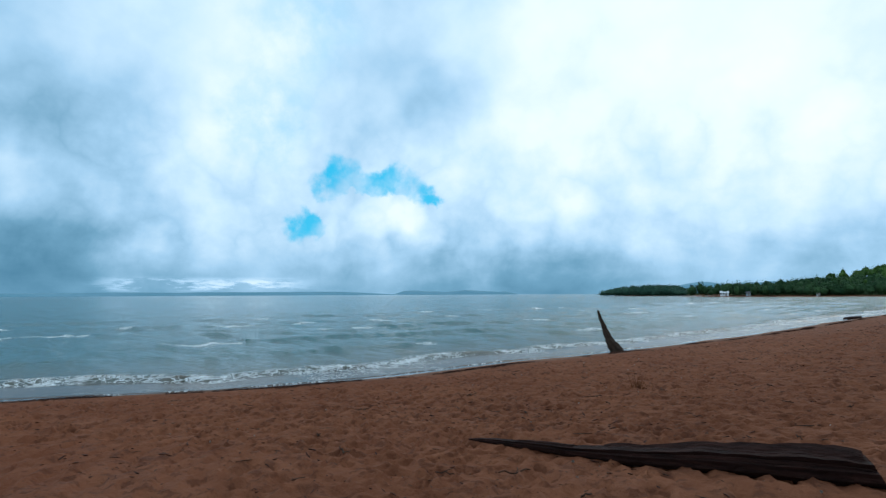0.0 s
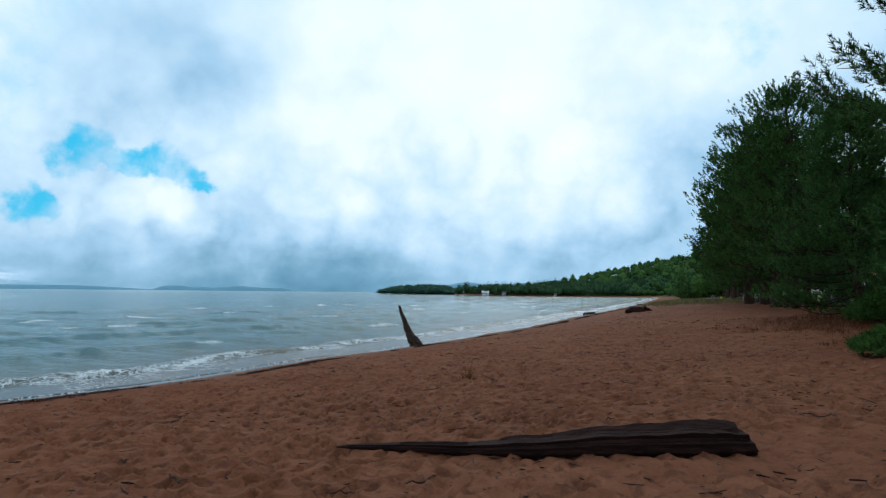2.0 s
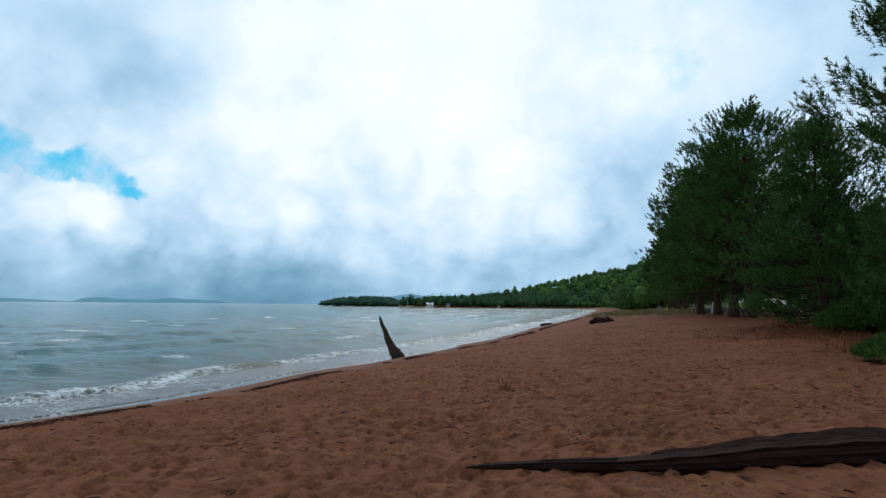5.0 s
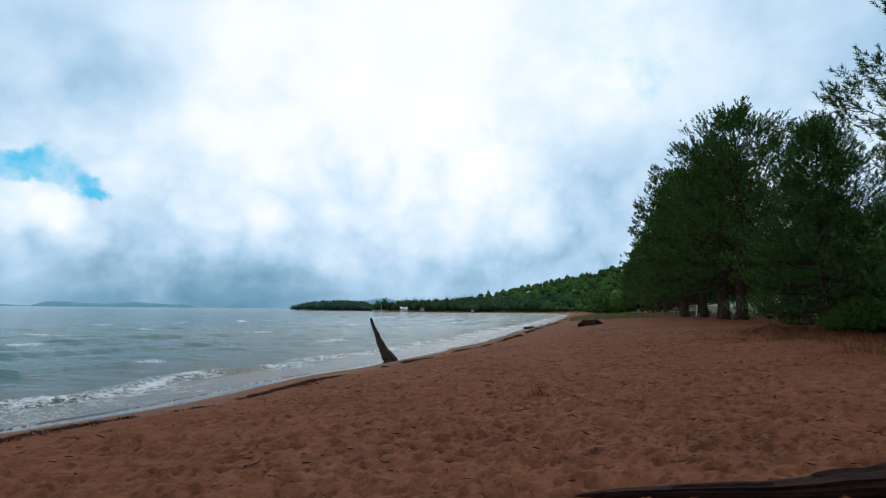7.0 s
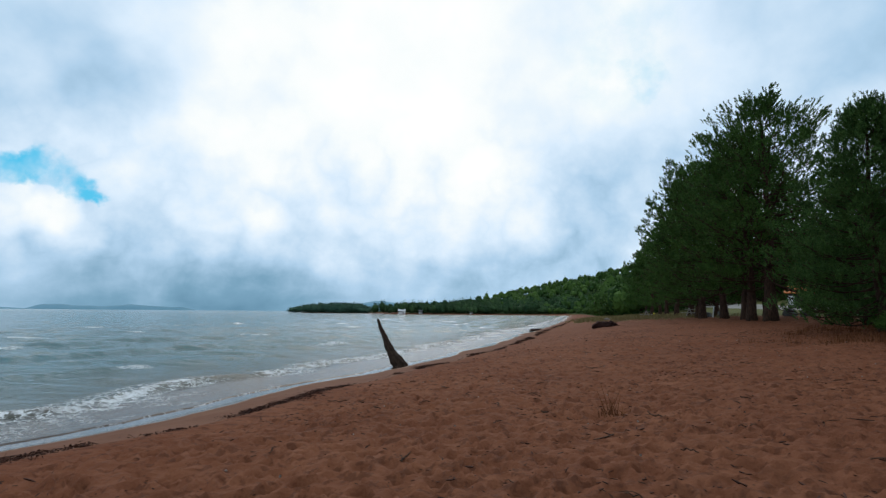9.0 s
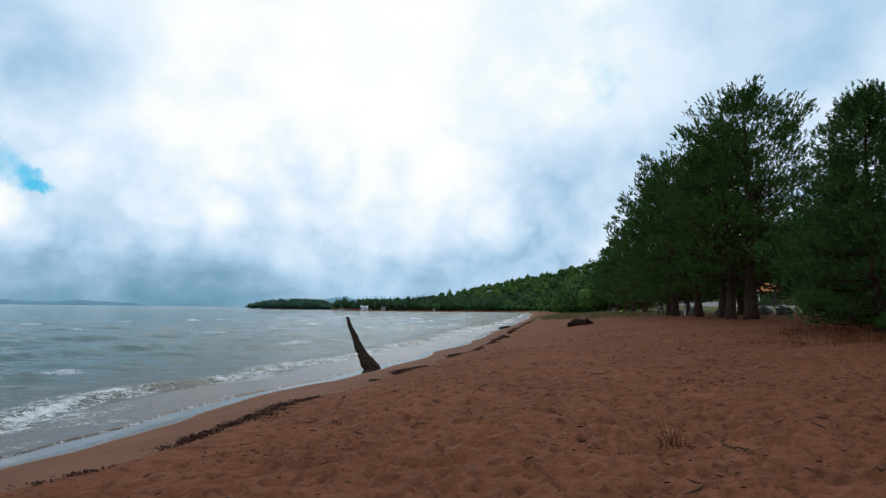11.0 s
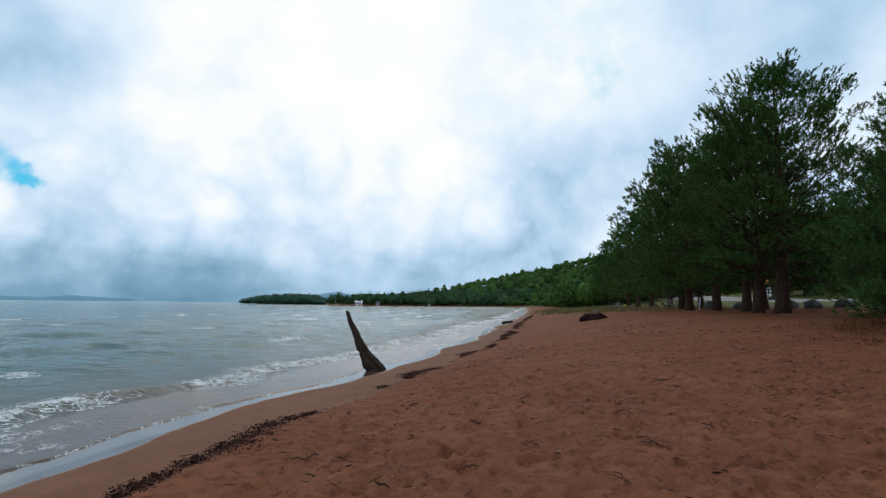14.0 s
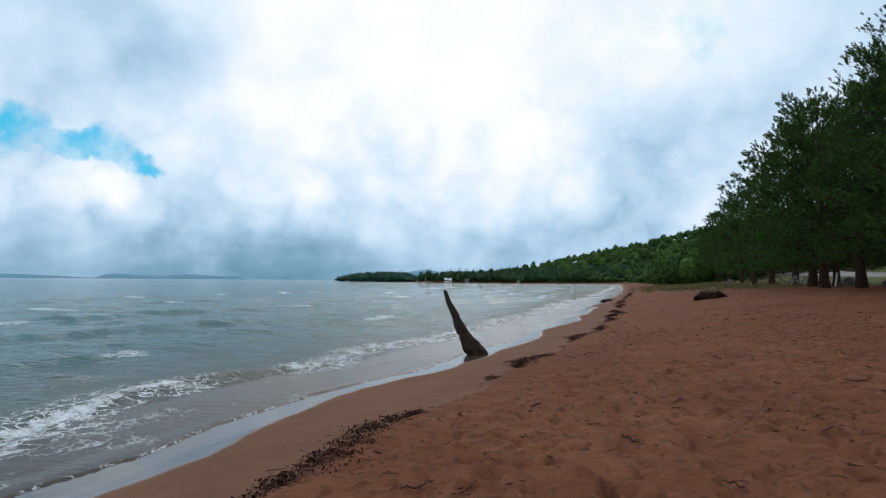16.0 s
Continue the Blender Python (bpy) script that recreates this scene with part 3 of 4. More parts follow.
# ---------------------------------------------------------------- pines
def tufts(at, axis, size, needles, width, rng, spread=0.85):
    """Verts and triangles of leaf tufts: fans of narrow blades about each axis."""
    n = len(at)
    axis = axis / np.linalg.norm(axis, axis=1)[:, None]
    rnd = rng.normal(size=(n, needles, 3))
    d = axis[:, None] + spread * rnd
    d /= np.linalg.norm(d, axis=2)[..., None]
    length = size[:, None] * rng.uniform(0.65, 1.15, (n, needles))
    root = at[:, None] + axis[:, None] * (size[:, None] * rng.uniform(-0.55, 0.2, (n, needles)))[..., None]
    tip = root + d * length[..., None]
    cross = np.cross(d, rng.normal(size=(n, needles, 3)))
    cross /= np.linalg.norm(cross, axis=2)[..., None] + 1e-9
    half = cross * (width * size[:, None] * 0.5)[..., None]
    v = np.stack([root - half, root + half, tip], 2).reshape(-1, 3)
    return v, np.arange(len(v)).reshape(-1, 3)


def brushes(at, axis, length, reach, needles, width, rng):
    """Verts and triangles of pine shoots: needles set all round a short axis, leaning forward, closing at its tip."""
    n = len(at)
    axis = axis / np.linalg.norm(axis, axis=1)[:, None]
    s = np.sqrt(rng.uniform(0, 1, (n, needles, 1)))
    radial = rng.normal(size=(n, needles, 3))
    radial -= axis[:, None] * np.sum(radial * axis[:, None], axis=2, keepdims=True)
    radial /= np.linalg.norm(radial, axis=2, keepdims=True) + 1e-9
    d = axis[:, None] * (0.35 + 0.75 * s) + radial * (1.0 - 0.35 * s)
    d /= np.linalg.norm(d, axis=2, keepdims=True)
    root = at[:, None] + axis[:, None] * (length[:, None, None] * s)
    tip = root + d * reach[:, None, None] * rng.uniform(0.75, 1.1, (n, needles, 1))
    cross = np.cross(d, rng.normal(size=(n, needles, 3)))
    cross /= np.linalg.norm(cross, axis=2, keepdims=True) + 1e-9
    half = cross * (0.5 * width)
    v = np.stack([root - half, root + half, tip], 2).reshape(-1, 3)
    return v, np.arange(len(v)).reshape(-1, 3)


def pine(name, seed, at, high, bare, radius, limbs, boughs, label, shoot=0.26, needle=0.15, count=20, width=0.022, trunk=0.30, shape=0.6, mat=None, lean=0.0, flat=2.0, per=4, droop=0.0, inner=0.42, group="pines along the beach"):
    """A pine: tapered trunk, whorled limbs with side boughs, and upturned brushes of needles at their ends."""
    rng = np.random.default_rng(seed)
    ob = thing(name, at, label, "tree", group)
    hs = np.linspace(-0.3, high * 0.985, 16)
    wob = np.cumsum(rng.normal(0, 0.03, (16, 2)), axis=0)
    path = np.stack([wob[:, 0] + lean * hs, wob[:, 1], hs], -1)
    radii = trunk * (1 - 0.93 * np.clip(hs / high, 0, 1)) * (1 + 0.5 * np.exp(-np.maximum(hs, 0) * 2.2))
    wood = [sweep(path, radii, 10, 0.05, seed, 0.05)]
    up = np.array([0, 0, 1.0])
    ends, axes = [], []
    lobes = rng.uniform(0, 6.28, 4)
    for k in range(limbs):
        v = (k + rng.uniform(0, 1)) / limbs
        h = bare + (high - bare) * v**0.92 * 0.97
        base = np.array([np.interp(h, hs, path[:, 0]), np.interp(h, hs, path[:, 1]), h])
        az = k * 2.399 + rng.normal() * 0.35
        lobe = 1 + 0.13 * math.sin(2 * az + lobes[0] + 3 * v) + 0.10 * math.sin(3 * az + lobes[1] - 7 * v)
        reach = radius * max(1 - v**flat, 0.02) ** shape * rng.uniform(0.74, 1.14) * lobe * (0.70 + 0.30 * min(v / 0.16, 1)) + 0.25
        reach = min(reach, 1.08 * radius)
        rise = math.radians(-6 - droop + (52 + droop) * v + rng.normal() * 7)
        out = np.array([math.cos(az), math.sin(az), 0])
        side = np.cross(out, up)
        u = np.linspace(0, 1, 6)
        sag = -0.09 * reach * np.sin(u * np.pi) + 0.13 * reach * u**3
        limb = base + out * (u * reach * math.cos(rise))[:, None] + up * (u * reach * math.sin(rise) + sag)[:, None]
        r0 = max(0.016, trunk * 0.15 * (1 - v) + 0.012)
        wood.append(sweep(limb, r0 * (1 - 0.8 * u), 5, 0.05, seed + k, cap=False))
        m = max(3, int(boughs * (0.35 + 0.65 * reach / radius)))
        uu = inner + (1 - inner) * rng.uniform(0, 1, m) ** 0.8
        uu[0] = 1.0
        root = np.stack([np.interp(uu * 0.9, u, limb[:, q]) for q in range(3)], -1)
        swing = rng.uniform(-1, 1, m) * 0.40 * reach * (1.25 - uu)
        swing[0] = 0
        end = root + side * swing[:, None] + out * (rng.uniform(0.06, 0.18, m) * reach)[:, None] + up * (rng.uniform(-0.02, 0.30, m) * (0.35 + 0.11 * reach))[:, None]
        for q in range(m):
            wood.append(sweep(np.array([root[q], (root[q] + end[q]) / 2 - [0, 0, 0.05], end[q]]), [r0 * 0.42, r0 * 0.32, 0.008], 3, 0, 1, cap=False))
        heading = end - root
        heading /= np.linalg.norm(heading, axis=1)[:, None] + 1e-9
        for j in range(per):
            back = rng.uniform(0.0, 0.45, (m, 1)) if j else np.zeros((m, 1))
            fan = rng.normal(0, 1, (m, 3)) * (0.16 + 0.30 * back)
            ends.append(end - (end - root) * back + fan * [1, 1, 0.6])
            axes.append(heading * 0.75 + up * rng.uniform(0.55, 1.35, (m, 1)) + rng.normal(0, 0.20, (m, 3)))
    v, f = joined(wood)
    part("trunk", mesh_of("pine_trunk", v, f, [BARK], True), None, ob)
    crest = np.array([[path[-1, 0], path[-1, 1], high - 0.25]]) + rng.normal(0, 0.20, (16, 3)) * [1, 1, 1.4]
    a = np.vstack(ends + [crest])
    x = np.vstack(axes + [np.tile(up, (16, 1)) + rng.normal(0, 0.25, (16, 3))])
    v, f = brushes(a, x, shoot * rng.uniform(0.7, 1.3, len(a)), needle * rng.uniform(0.85, 1.15, len(a)), count, width, rng)
    part("crown", mesh_of("pine_crown", v, f, [mat or NEEDLES]), None, ob, "dark green brushes of needles")
    return ob


def set_on(x, y, sink=0.0):
    return (x, y, ground_z(x, y) - sink)


TALL = "tall dark red pine with a dense rounded crown, behind the beach"
pine("red_pine", 11, set_on(19.2, 33.1), 12.7, 1.9, 4.9, 108, 13, TALL, 0.36, 0.14, 20, 0.040, 0.34, 0.62, flat=1.7, per=6, inner=0.28)
pine("red_pine", 12, set_on(19.0, 34.6), 11.4, 2.0, 3.9, 64, 10, TALL, 0.36, 0.15, 15, 0.052, 0.25, flat=1.4, per=5, inner=0.28)
pine("red_pine", 13, set_on(20.2, 37.4), 11.3, 1.8, 4.4, 70, 10, TALL, 0.37, 0.15, 15, 0.054, 0.24, flat=1.5, per=5, inner=0.28)
pine("red_pine", 14, set_on(21.8, 42.5), 12.0, 1.7, 4.6, 76, 11, TALL, 0.38, 0.16, 15, 0.056, 0.27, per=5, inner=0.28)
pine("red_pine", 21, set_on(22.4, 46.6), 12.8, 1.6, 4.6, 72, 10, TALL, 0.40, 0.17, 14, 0.060, 0.27, per=5, inner=0.28)
pine("young_pine", 15, set_on(16.6, 22.6), 8.7, 0.3, 3.3, 130, 13, "bushy young pine with needles down to the sand", 0.36, 0.13, 20, 0.030, 0.17, 0.85, NEEDLES_NEAR, flat=1.05, per=6, inner=0.2)
pine("red_pine", 16, set_on(15.4, 12.8), 15.0, 1.2, 4.4, 96, 17, "large pine with long tufted branches", 0.42, 0.15, 30, 0.024, 0.28, 0.75, NEEDLES_NEAR, flat=1.1, per=8, droop=6.0, inner=0.2)
pine("young_pine", 17, set_on(19.0, 18.2), 8.0, 0.2, 3.6, 80, 10, "bushy young pine with needles down to the grass", 0.32, 0.19, 16, 0.040, 0.15, 0.7, NEEDLES_NEAR, flat=1.5, per=5, inner=0.2)
pine("young_pine", 20, set_on(19.8, 27.2), 6.5, 0.2, 2.5, 60, 9, "bushy young pine with needles down to the grass", 0.32, 0.19, 15, 0.042, 0.13, 0.7, NEEDLES_NEAR, flat=1.3, per=5, inner=0.2)
FAR = "tall dark red pine in the row behind the beach"
farther = pine("red_pine", 18, set_on(24.4, 51.2), 12.9, 1.6, 4.6, 52, 8, FAR, 0.42, 0.28, 12, 0.090, 0.27, per=5, inner=0.28)
farthest = pine("red_pine", 19, set_on(26.9, 57.5), 13.7, 1.4, 4.8, 52, 8, FAR, 0.44, 0.30, 12, 0.095, 0.28, per=5, inner=0.28)
# the last six spots are out of view, added to shade the sand
spots = [(23.6, 40.2, 140, 0.86, farther), (25.4, 50.0, 200, 0.8, farthest), (29.0, 65.0, 10, 0.95, farthest), (32.0, 74.0, 250, 0.95, farther),
         (35.5, 84.0, 60, 0.9, farthest), (39.0, 95.0, 310, 0.95, farther), (43.5, 108.0, 150, 0.9, farthest), (48.5, 123.0, 20, 0.85, farther),
         (28.5, 24.0, 130, 0.85, farthest), (26.0, 15.0, 230, 0.95, farther), (19.5, 5.0, 30, 1.0, farthest), (15.0, 0.5, 170, 1.0, farther), (12.5, -4.5, 280, 1.05, farthest),
         (7.5, -10.0, 90, 1.0, farther)]
for x, y, turn, size, kind in spots:
    copy_thing(kind, pose(*set_on(x, y), 0, 0, turn) @ Matrix.Diagonal((size, size, size, 1)))


# ---------------------------------------------------------------- woods, stuff
def leaf_heap(at, size, leaves, leaf, rng, cone=0.0):
    """Verts and quads of many crowns: leaf clumps scattered through ellipsoids."""
    n = len(at)
    p = rng.normal(size=(n, leaves, 3))
    p /= np.linalg.norm(p, axis=2)[..., None]
    p *= rng.uniform(0.62, 1.0, (n, leaves, 1)) ** 0.5
    lump = 1 + 0.35 * np.sin(p[..., :1] * 5 + rng.uniform(0, 6, (n, 1, 1))) * np.sin(p[..., 1:2] * 4 + rng.uniform(0, 6, (n, 1, 1))) * np.cos(p[..., 2:] * 4)
    p = p * lump
    if cone:
        p[..., :2] *= (1 - cone * (p[..., 2:] * 0.5 + 0.5)).clip(0.08, 1.2)
    c = at[:, None] + p * size[:, None]
    face = p / np.linalg.norm(p, axis=2)[..., None] + 0.42 * rng.normal(size=(n, leaves, 3))
    u = np.cross(face, rng.normal(size=(n, leaves, 3)))
    u /= np.linalg.norm(u, axis=2)[..., None] + 1e-9
    t = np.cross(face, u)
    t /= np.linalg.norm(t, axis=2)[..., None] + 1e-9
    k = leaf * rng.uniform(0.6, 1.3, (n, leaves, 1))
    v = np.stack([c - u * k, c + t * k * 0.8, c + u * k, c - t * k * 0.8], 2).reshape(-1, 3)
    return v, np.arange(len(v)).reshape(-1, 4)


def crown_cores(at, size, rng, rings=5, sides=8):
    """Verts and quads of lumpy rounded bodies, one to a crown, that close it behind its leaves."""
    n = len(at)
    th, ph = np.meshgrid(np.linspace(0.12, np.pi - 0.12, rings), np.arange(sides) * 2 * np.pi / sides, indexing="ij")
    d = np.stack([np.sin(th) * np.cos(ph), np.sin(th) * np.sin(ph), np.cos(th)], -1).reshape(1, -1, 3)
    swell = 0.71 + 0.15 * rng.uniform(-1, 1, (n, rings * sides, 1))
    v = (at[:, None] + d * swell * size[:, None]).reshape(-1, 3)
    i, j = np.meshgrid(np.arange(rings - 1), np.arange(sides), indexing="ij")
    k = (j + 1) % sides
    q = np.stack([i * sides + j, (i + 1) * sides + j, (i + 1) * sides + k, i * sides + k], -1).reshape(1, -1, 4)
    f = (q + (np.arange(n) * rings * sides)[:, None, None]).reshape(-1, 4)
    return v, f


def wood_stuff(name, label, mat, points, high, wide, leaves, leaf, seed, cone_share=0.35):
    rng = np.random.default_rng(seed)
    pts = np.asarray(points)
    z = land(pts[:, 0], pts[:, 1])
    h = high * (0.55 + 0.75 * rng.beta(2.0, 2.2, len(pts))) * np.interp(pts[:, 1], [110, 200, 300, 420, 460], [1.15, 1.1, 0.85, 0.8, 1.0])
    h = h * np.where(pts[:, 1] > 570, np.interp(pts[:, 0], [-142, -122, -95, -72, -60, -30], [0.55, 0.95, 1.1, 0.9, 0.5, 1.0]), 1.0)
    conic = rng.uniform(size=len(pts)) < cone_share
    pieces = []
    for sel, cone in ((conic, 0.85), (~conic, 0.0)):
        if sel.any():
            hh = h[sel] * (1.15 if cone else 1.0)
            ww = wide * rng.uniform(0.7, 1.2, sel.sum()) * (0.7 if cone else 1.0)
            at = np.stack([pts[sel, 0], pts[sel, 1], z[sel] + hh * 0.52], -1)
            size = np.stack([ww, ww, hh * 0.52], -1)
            pieces.append(leaf_heap(at, size, leaves, leaf, rng, cone))
            if not cone:
                pieces.append(crown_cores(at, size, rng))
    v, f = joined(pieces)
    tagged(new(name, mesh_of(name, v, f, [mat])), label, "woods", kind="stuff")


def scatter(n, xr, yr, dr, seed):
    rng = np.random.default_rng(seed)
    x, y = rng.uniform(*xr, n * 8), rng.uniform(*yr, n * 8)
    d, _ = inland(x, y)
    ok = (d > dr[0]) & (d < dr[1])
    return np.stack([x[ok], y[ok]], -1)[:n]


wood_stuff("beachside_woods", "rounded green trees and shrubs edging the far beach", WOODS, scatter(420, (40, 220), (105, 440), (12, 45), 3), 6.0, 2.7, 130, 0.28, 31, 0.0)
wood_stuff("tall_mixed_trees", "tall mixed green trees where the beach meets the hill", WOODS, scatter(120, (40, 130), (122, 250), (11, 40), 8), 8.5, 3.6, 300, 0.30, 35, 0.0)
wood_stuff("hillside_woods", "mixed green woods covering the hillside behind the bay", WOODS, scatter(1600, (50, 420), (105, 640), (30, 230), 4), 8.6, 4.0, 80, 0.38, 32, 0.0)
wood_stuff("headland_woods", "dark conifers and birches on the low headland", WOODS_FAR, scatter(560, (-40, 130), (430, 520), (4, 60), 5), 8.8, 3.2, 90, 0.40, 33, 0.0)
wood_stuff("headland_pines", "taller dark trees at the headland's tip", WOODS_FAR, np.array([(-37.0, 434), (-32.5, 435), (-29.5, 434), (-26, 437)]), 11.5, 2.8, 220, 0.5, 36, 0.0)
wood_stuff("point_woods", "low dark woods on the distant point", WOODS_POINT, scatter(520, (-142, -60), (577, 680), (1.5, 50), 6), 8.6, 5.0, 60, 0.6, 34, 0.0)


wood_stuff("roadside_woods", "dark green trees behind the road and the huts", WOODS, scatter(150, (44, 110), (42, 125), (37, 75), 9), 8.5, 3.4, 220, 0.34, 37, 0.0)


# far shores across the lake, with haze put into their colour
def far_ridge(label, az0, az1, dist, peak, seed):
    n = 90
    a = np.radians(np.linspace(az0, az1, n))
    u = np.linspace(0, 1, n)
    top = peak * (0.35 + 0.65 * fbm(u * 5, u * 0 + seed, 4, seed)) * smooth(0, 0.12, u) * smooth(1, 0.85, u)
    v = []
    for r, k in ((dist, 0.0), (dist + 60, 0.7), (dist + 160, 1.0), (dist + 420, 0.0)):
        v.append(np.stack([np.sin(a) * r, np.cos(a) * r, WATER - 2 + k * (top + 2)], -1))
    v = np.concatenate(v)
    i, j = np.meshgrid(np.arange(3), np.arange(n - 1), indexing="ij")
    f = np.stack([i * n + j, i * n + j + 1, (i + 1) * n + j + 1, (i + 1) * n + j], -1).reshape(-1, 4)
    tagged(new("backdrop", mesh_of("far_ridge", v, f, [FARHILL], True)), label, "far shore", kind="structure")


far_ridge("far shore across the lake, painted hazy blue", -95, -33, 4000, 34, 3)
far_ridge("hills far across the lake, painted hazy blue", -36, -22, 4150, 42, 8)
far_ridge("hills behind the distant point, painted hazy blue", -9, 16, 2600, 72, 5)


# ---------------------------------------------------------------- driftwood
def log_on_beach():
    """A split log: a long tapering spike, a thick body, a slab on top that starts with a step, and a broken slanting end."""
    ob = thing("driftwood_log", (0, 0, 0), "long dark split driftwood log lying on the sand", "driftwood")
    tip, end = np.array([1.10, 5.04]), np.array([5.10, 4.82])
    along = (end - tip) / np.linalg.norm(end - tip)
    across = np.array([-along[1], along[0]])
    span = float(np.linalg.norm(end - tip))

    def line(u, bow=0.13):
        return tip + (end - tip) * u[:, None] + across * (-bow * np.sin(u * np.pi) + 0.015 * np.sin(u * 13))[:, None]

    n = 64
    u = np.linspace(0, 1, n)
    xy = line(u)
    r = np.interp(u, [0, 0.04, 0.15, 0.30, 0.42, 0.55, 0.75, 0.92, 1.0], [0.008, 0.028, 0.052, 0.070, 0.095, 0.135, 0.172, 0.185, 0.16])
    r = r * (1 + 0.05 * np.sin(u * 31) + 0.03 * np.sin(u * 67 + 1))
    gz = land(xy[:, 0], xy[:, 1])
    z = gz + r * 0.38 + 0.045 * (1 - u)
    v, f = sweep(np.stack([xy[:, 0], xy[:, 1], z], -1), r, 26, 0.022, 21, 0.11, 0.82)
    back = smooth(span - 0.55, span - 0.03, (v[:, :2] - tip) @ along) * np.clip(v[:, 2] - gz[-1], 0, 1)
    v[:, :2] -= along * (0.45 * back)[:, None]
    part("trunk", mesh_of("log_trunk", v, f, [DRIFT]), None, ob)
    # the slab on top, with a blunt step at its start
    k = (u > 0.425) & (u < 0.975)
    q = np.linspace(0, 1, k.sum())
    top = np.stack([xy[k, 0], xy[k, 1], z[k] + r[k] * 0.60], -1)
    top[:, :2] += across * 0.035
    wide = np.interp(q, [0, 0.03, 0.25, 0.34, 0.6, 0.97, 1], [0.040, 0.055, 0.062, 0.085, 0.10, 0.13, 0.115]) * (1 + 0.06 * np.sin(q * 23))
    part("splintered_slab", mesh_of("log_slab", *sweep(top, wide, 16, 0.035, 22, 0.16, 0.55), [DRIFT]), None, ob)
    # long ribs of raised grain down the near side
    for lo, hi, side, lift, thick, seed in ((0.50, 0.99, -0.13, 0.30, 0.050, 24), (0.58, 0.97, -0.07, 0.62, 0.036, 25), (0.36, 0.80, -0.10, 0.05, 0.040, 26), (0.62, 0.94, 0.10, 0.80, 0.030, 27), (0.20, 0.52, 0.02, 0.60, 0.026, 28)):
        k = (u >= lo) & (u <= hi)
        g = np.linspace(0, 1, k.sum())
        rib = np.stack([xy[k, 0], xy[k, 1], z[k] + r[k] * lift], -1)
        rib[:, :2] += across * (side * (r[k] / 0.2))[:, None]
        part("raised_grain", mesh_of("log_grain", *sweep(rib, thick * np.sin(0.35 + 2.5 * g) ** 0.6, 8, 0.07, seed, 0.12, 0.6), [DRIFT]), None, ob)
    # a flake split off along the spike
    k = (u > 0.16) & (u < 0.36)
    flake = np.stack([xy[k, 0], xy[k, 1], z[k] + r[k] * 0.75], -1)
    part("split_flake", mesh_of("log_flake", *sweep(flake, np.linspace(0.022, 0.034, k.sum()), 7, 0.08, 29, 0.12, 0.5), [DRIFT]), None, ob)


def leaning_post():
    base, top = np.array([-1.43, 24.66, -0.95]), np.array([-2.50, 25.4, 1.15])
    ob = thing("driftwood_post", tuple(base), "dark leaning dead trunk stuck upright in the wet sand", "driftwood")
    n = 40
    u = np.linspace(0, 1, n)
    p = u[:, None] * (top - base)
    p[:, 0] += 0.10 * np.exp(-((u - 0.12) / 0.12) ** 2) - 0.05 * np.sin(u * np.pi) + 0.012 * np.sin(u * 21)
    r = np.interp(u, [0, 0.12, 0.20, 0.28, 0.40, 0.55, 0.72, 0.9, 0.97, 1.0], [0.33, 0.34, 0.31, 0.255, 0.20, 0.16, 0.115, 0.08, 0.07, 0.04])
    r = r * (1 + 0.07 * np.sin(u * 27 + 1) * (u < 0.7) + 0.03 * np.sin(u * 61))
    part("trunk", mesh_of("post_trunk", *sweep(p, r, 18, 0.03, 31, 0.09, 0.8), [POSTWOOD]), None, ob)
    for k0, side, long in ((0.10, 0.16, 0.55), (0.22, -0.10, 0.5)):
        k = np.linspace(0, 1, 10)
        q = np.stack([np.interp(k0 + 0.25 * k, u, p[:, 0]) + side * (1 - 0.6 * k), np.interp(k0 + 0.25 * k, u, p[:, 1]) - 0.2 + 0.15 * k, np.interp(k0 + 0.25 * k, u, p[:, 2])], -1)
        part("split_rib", mesh_of("post_rib", *sweep(q, 0.11 * np.sin(0.25 + 2.8 * k), 9, 0.06, 33, 0.08), [POSTWOOD]), None, ob)


def lump(bm, sx, sy, sz, seed, rough=0.25, sub=3):
    made = bmesh.ops.create_icosphere(bm, subdivisions=sub, radius=1.0)
    off = Vector((seed * 3.1, seed * 1.7, seed * 0.9))
    for v in made["verts"]:
        k = 1 + rough * noise.noise(v.co * 1.4 + off) + rough * 0.5 * noise.noise(v.co * 3.7 + off)
        v.co = Vector((v.co.x * sx * k, v.co.y * sy * k, v.co.z * sz * k))
    return bm


def beach_stump():
    ob = thing("driftwood_stump", set_on(12.35, 41.2), "dark weathered driftwood stump half buried in sand", "driftwood")
    part("root_mass", lump(bmesh.new(), 0.68, 0.45, 0.40, 4, 0.5), DRIFT, ob)
    k = np.linspace(0, 1, 12)
    part("root", mesh_of("stump_root", *sweep(np.stack([0.4 + 0.75 * k, 0.1 * k, 0.32 - 0.26 * k], -1), 0.2 * (1 - 0.85 * k), 9, 0.08, 5, 0.1), [DRIFT]), None, ob)
    part("root", mesh_of("stump_root", *sweep(np.stack([-0.35 - 0.6 * k, -0.1 * k, 0.26 - 0.2 * k], -1), 0.24 * (1 - 0.8 * k), 9, 0.08, 6, 0.1), [DRIFT]), None, ob)
    part("bleached_knot", mesh_of("stump_knot", *sweep(np.stack([-0.05 + 0.42 * k, 0 * k, 0.54 + 0.05 * np.sin(k * 3)], -1), 0.07 * np.sin(0.3 + k * 2.5), 8, 0.1, 7, 0.1), [BLEACHED]), None, ob, "pale bleached wood")


log_on_beach()
leaning_post()
beach_stump()


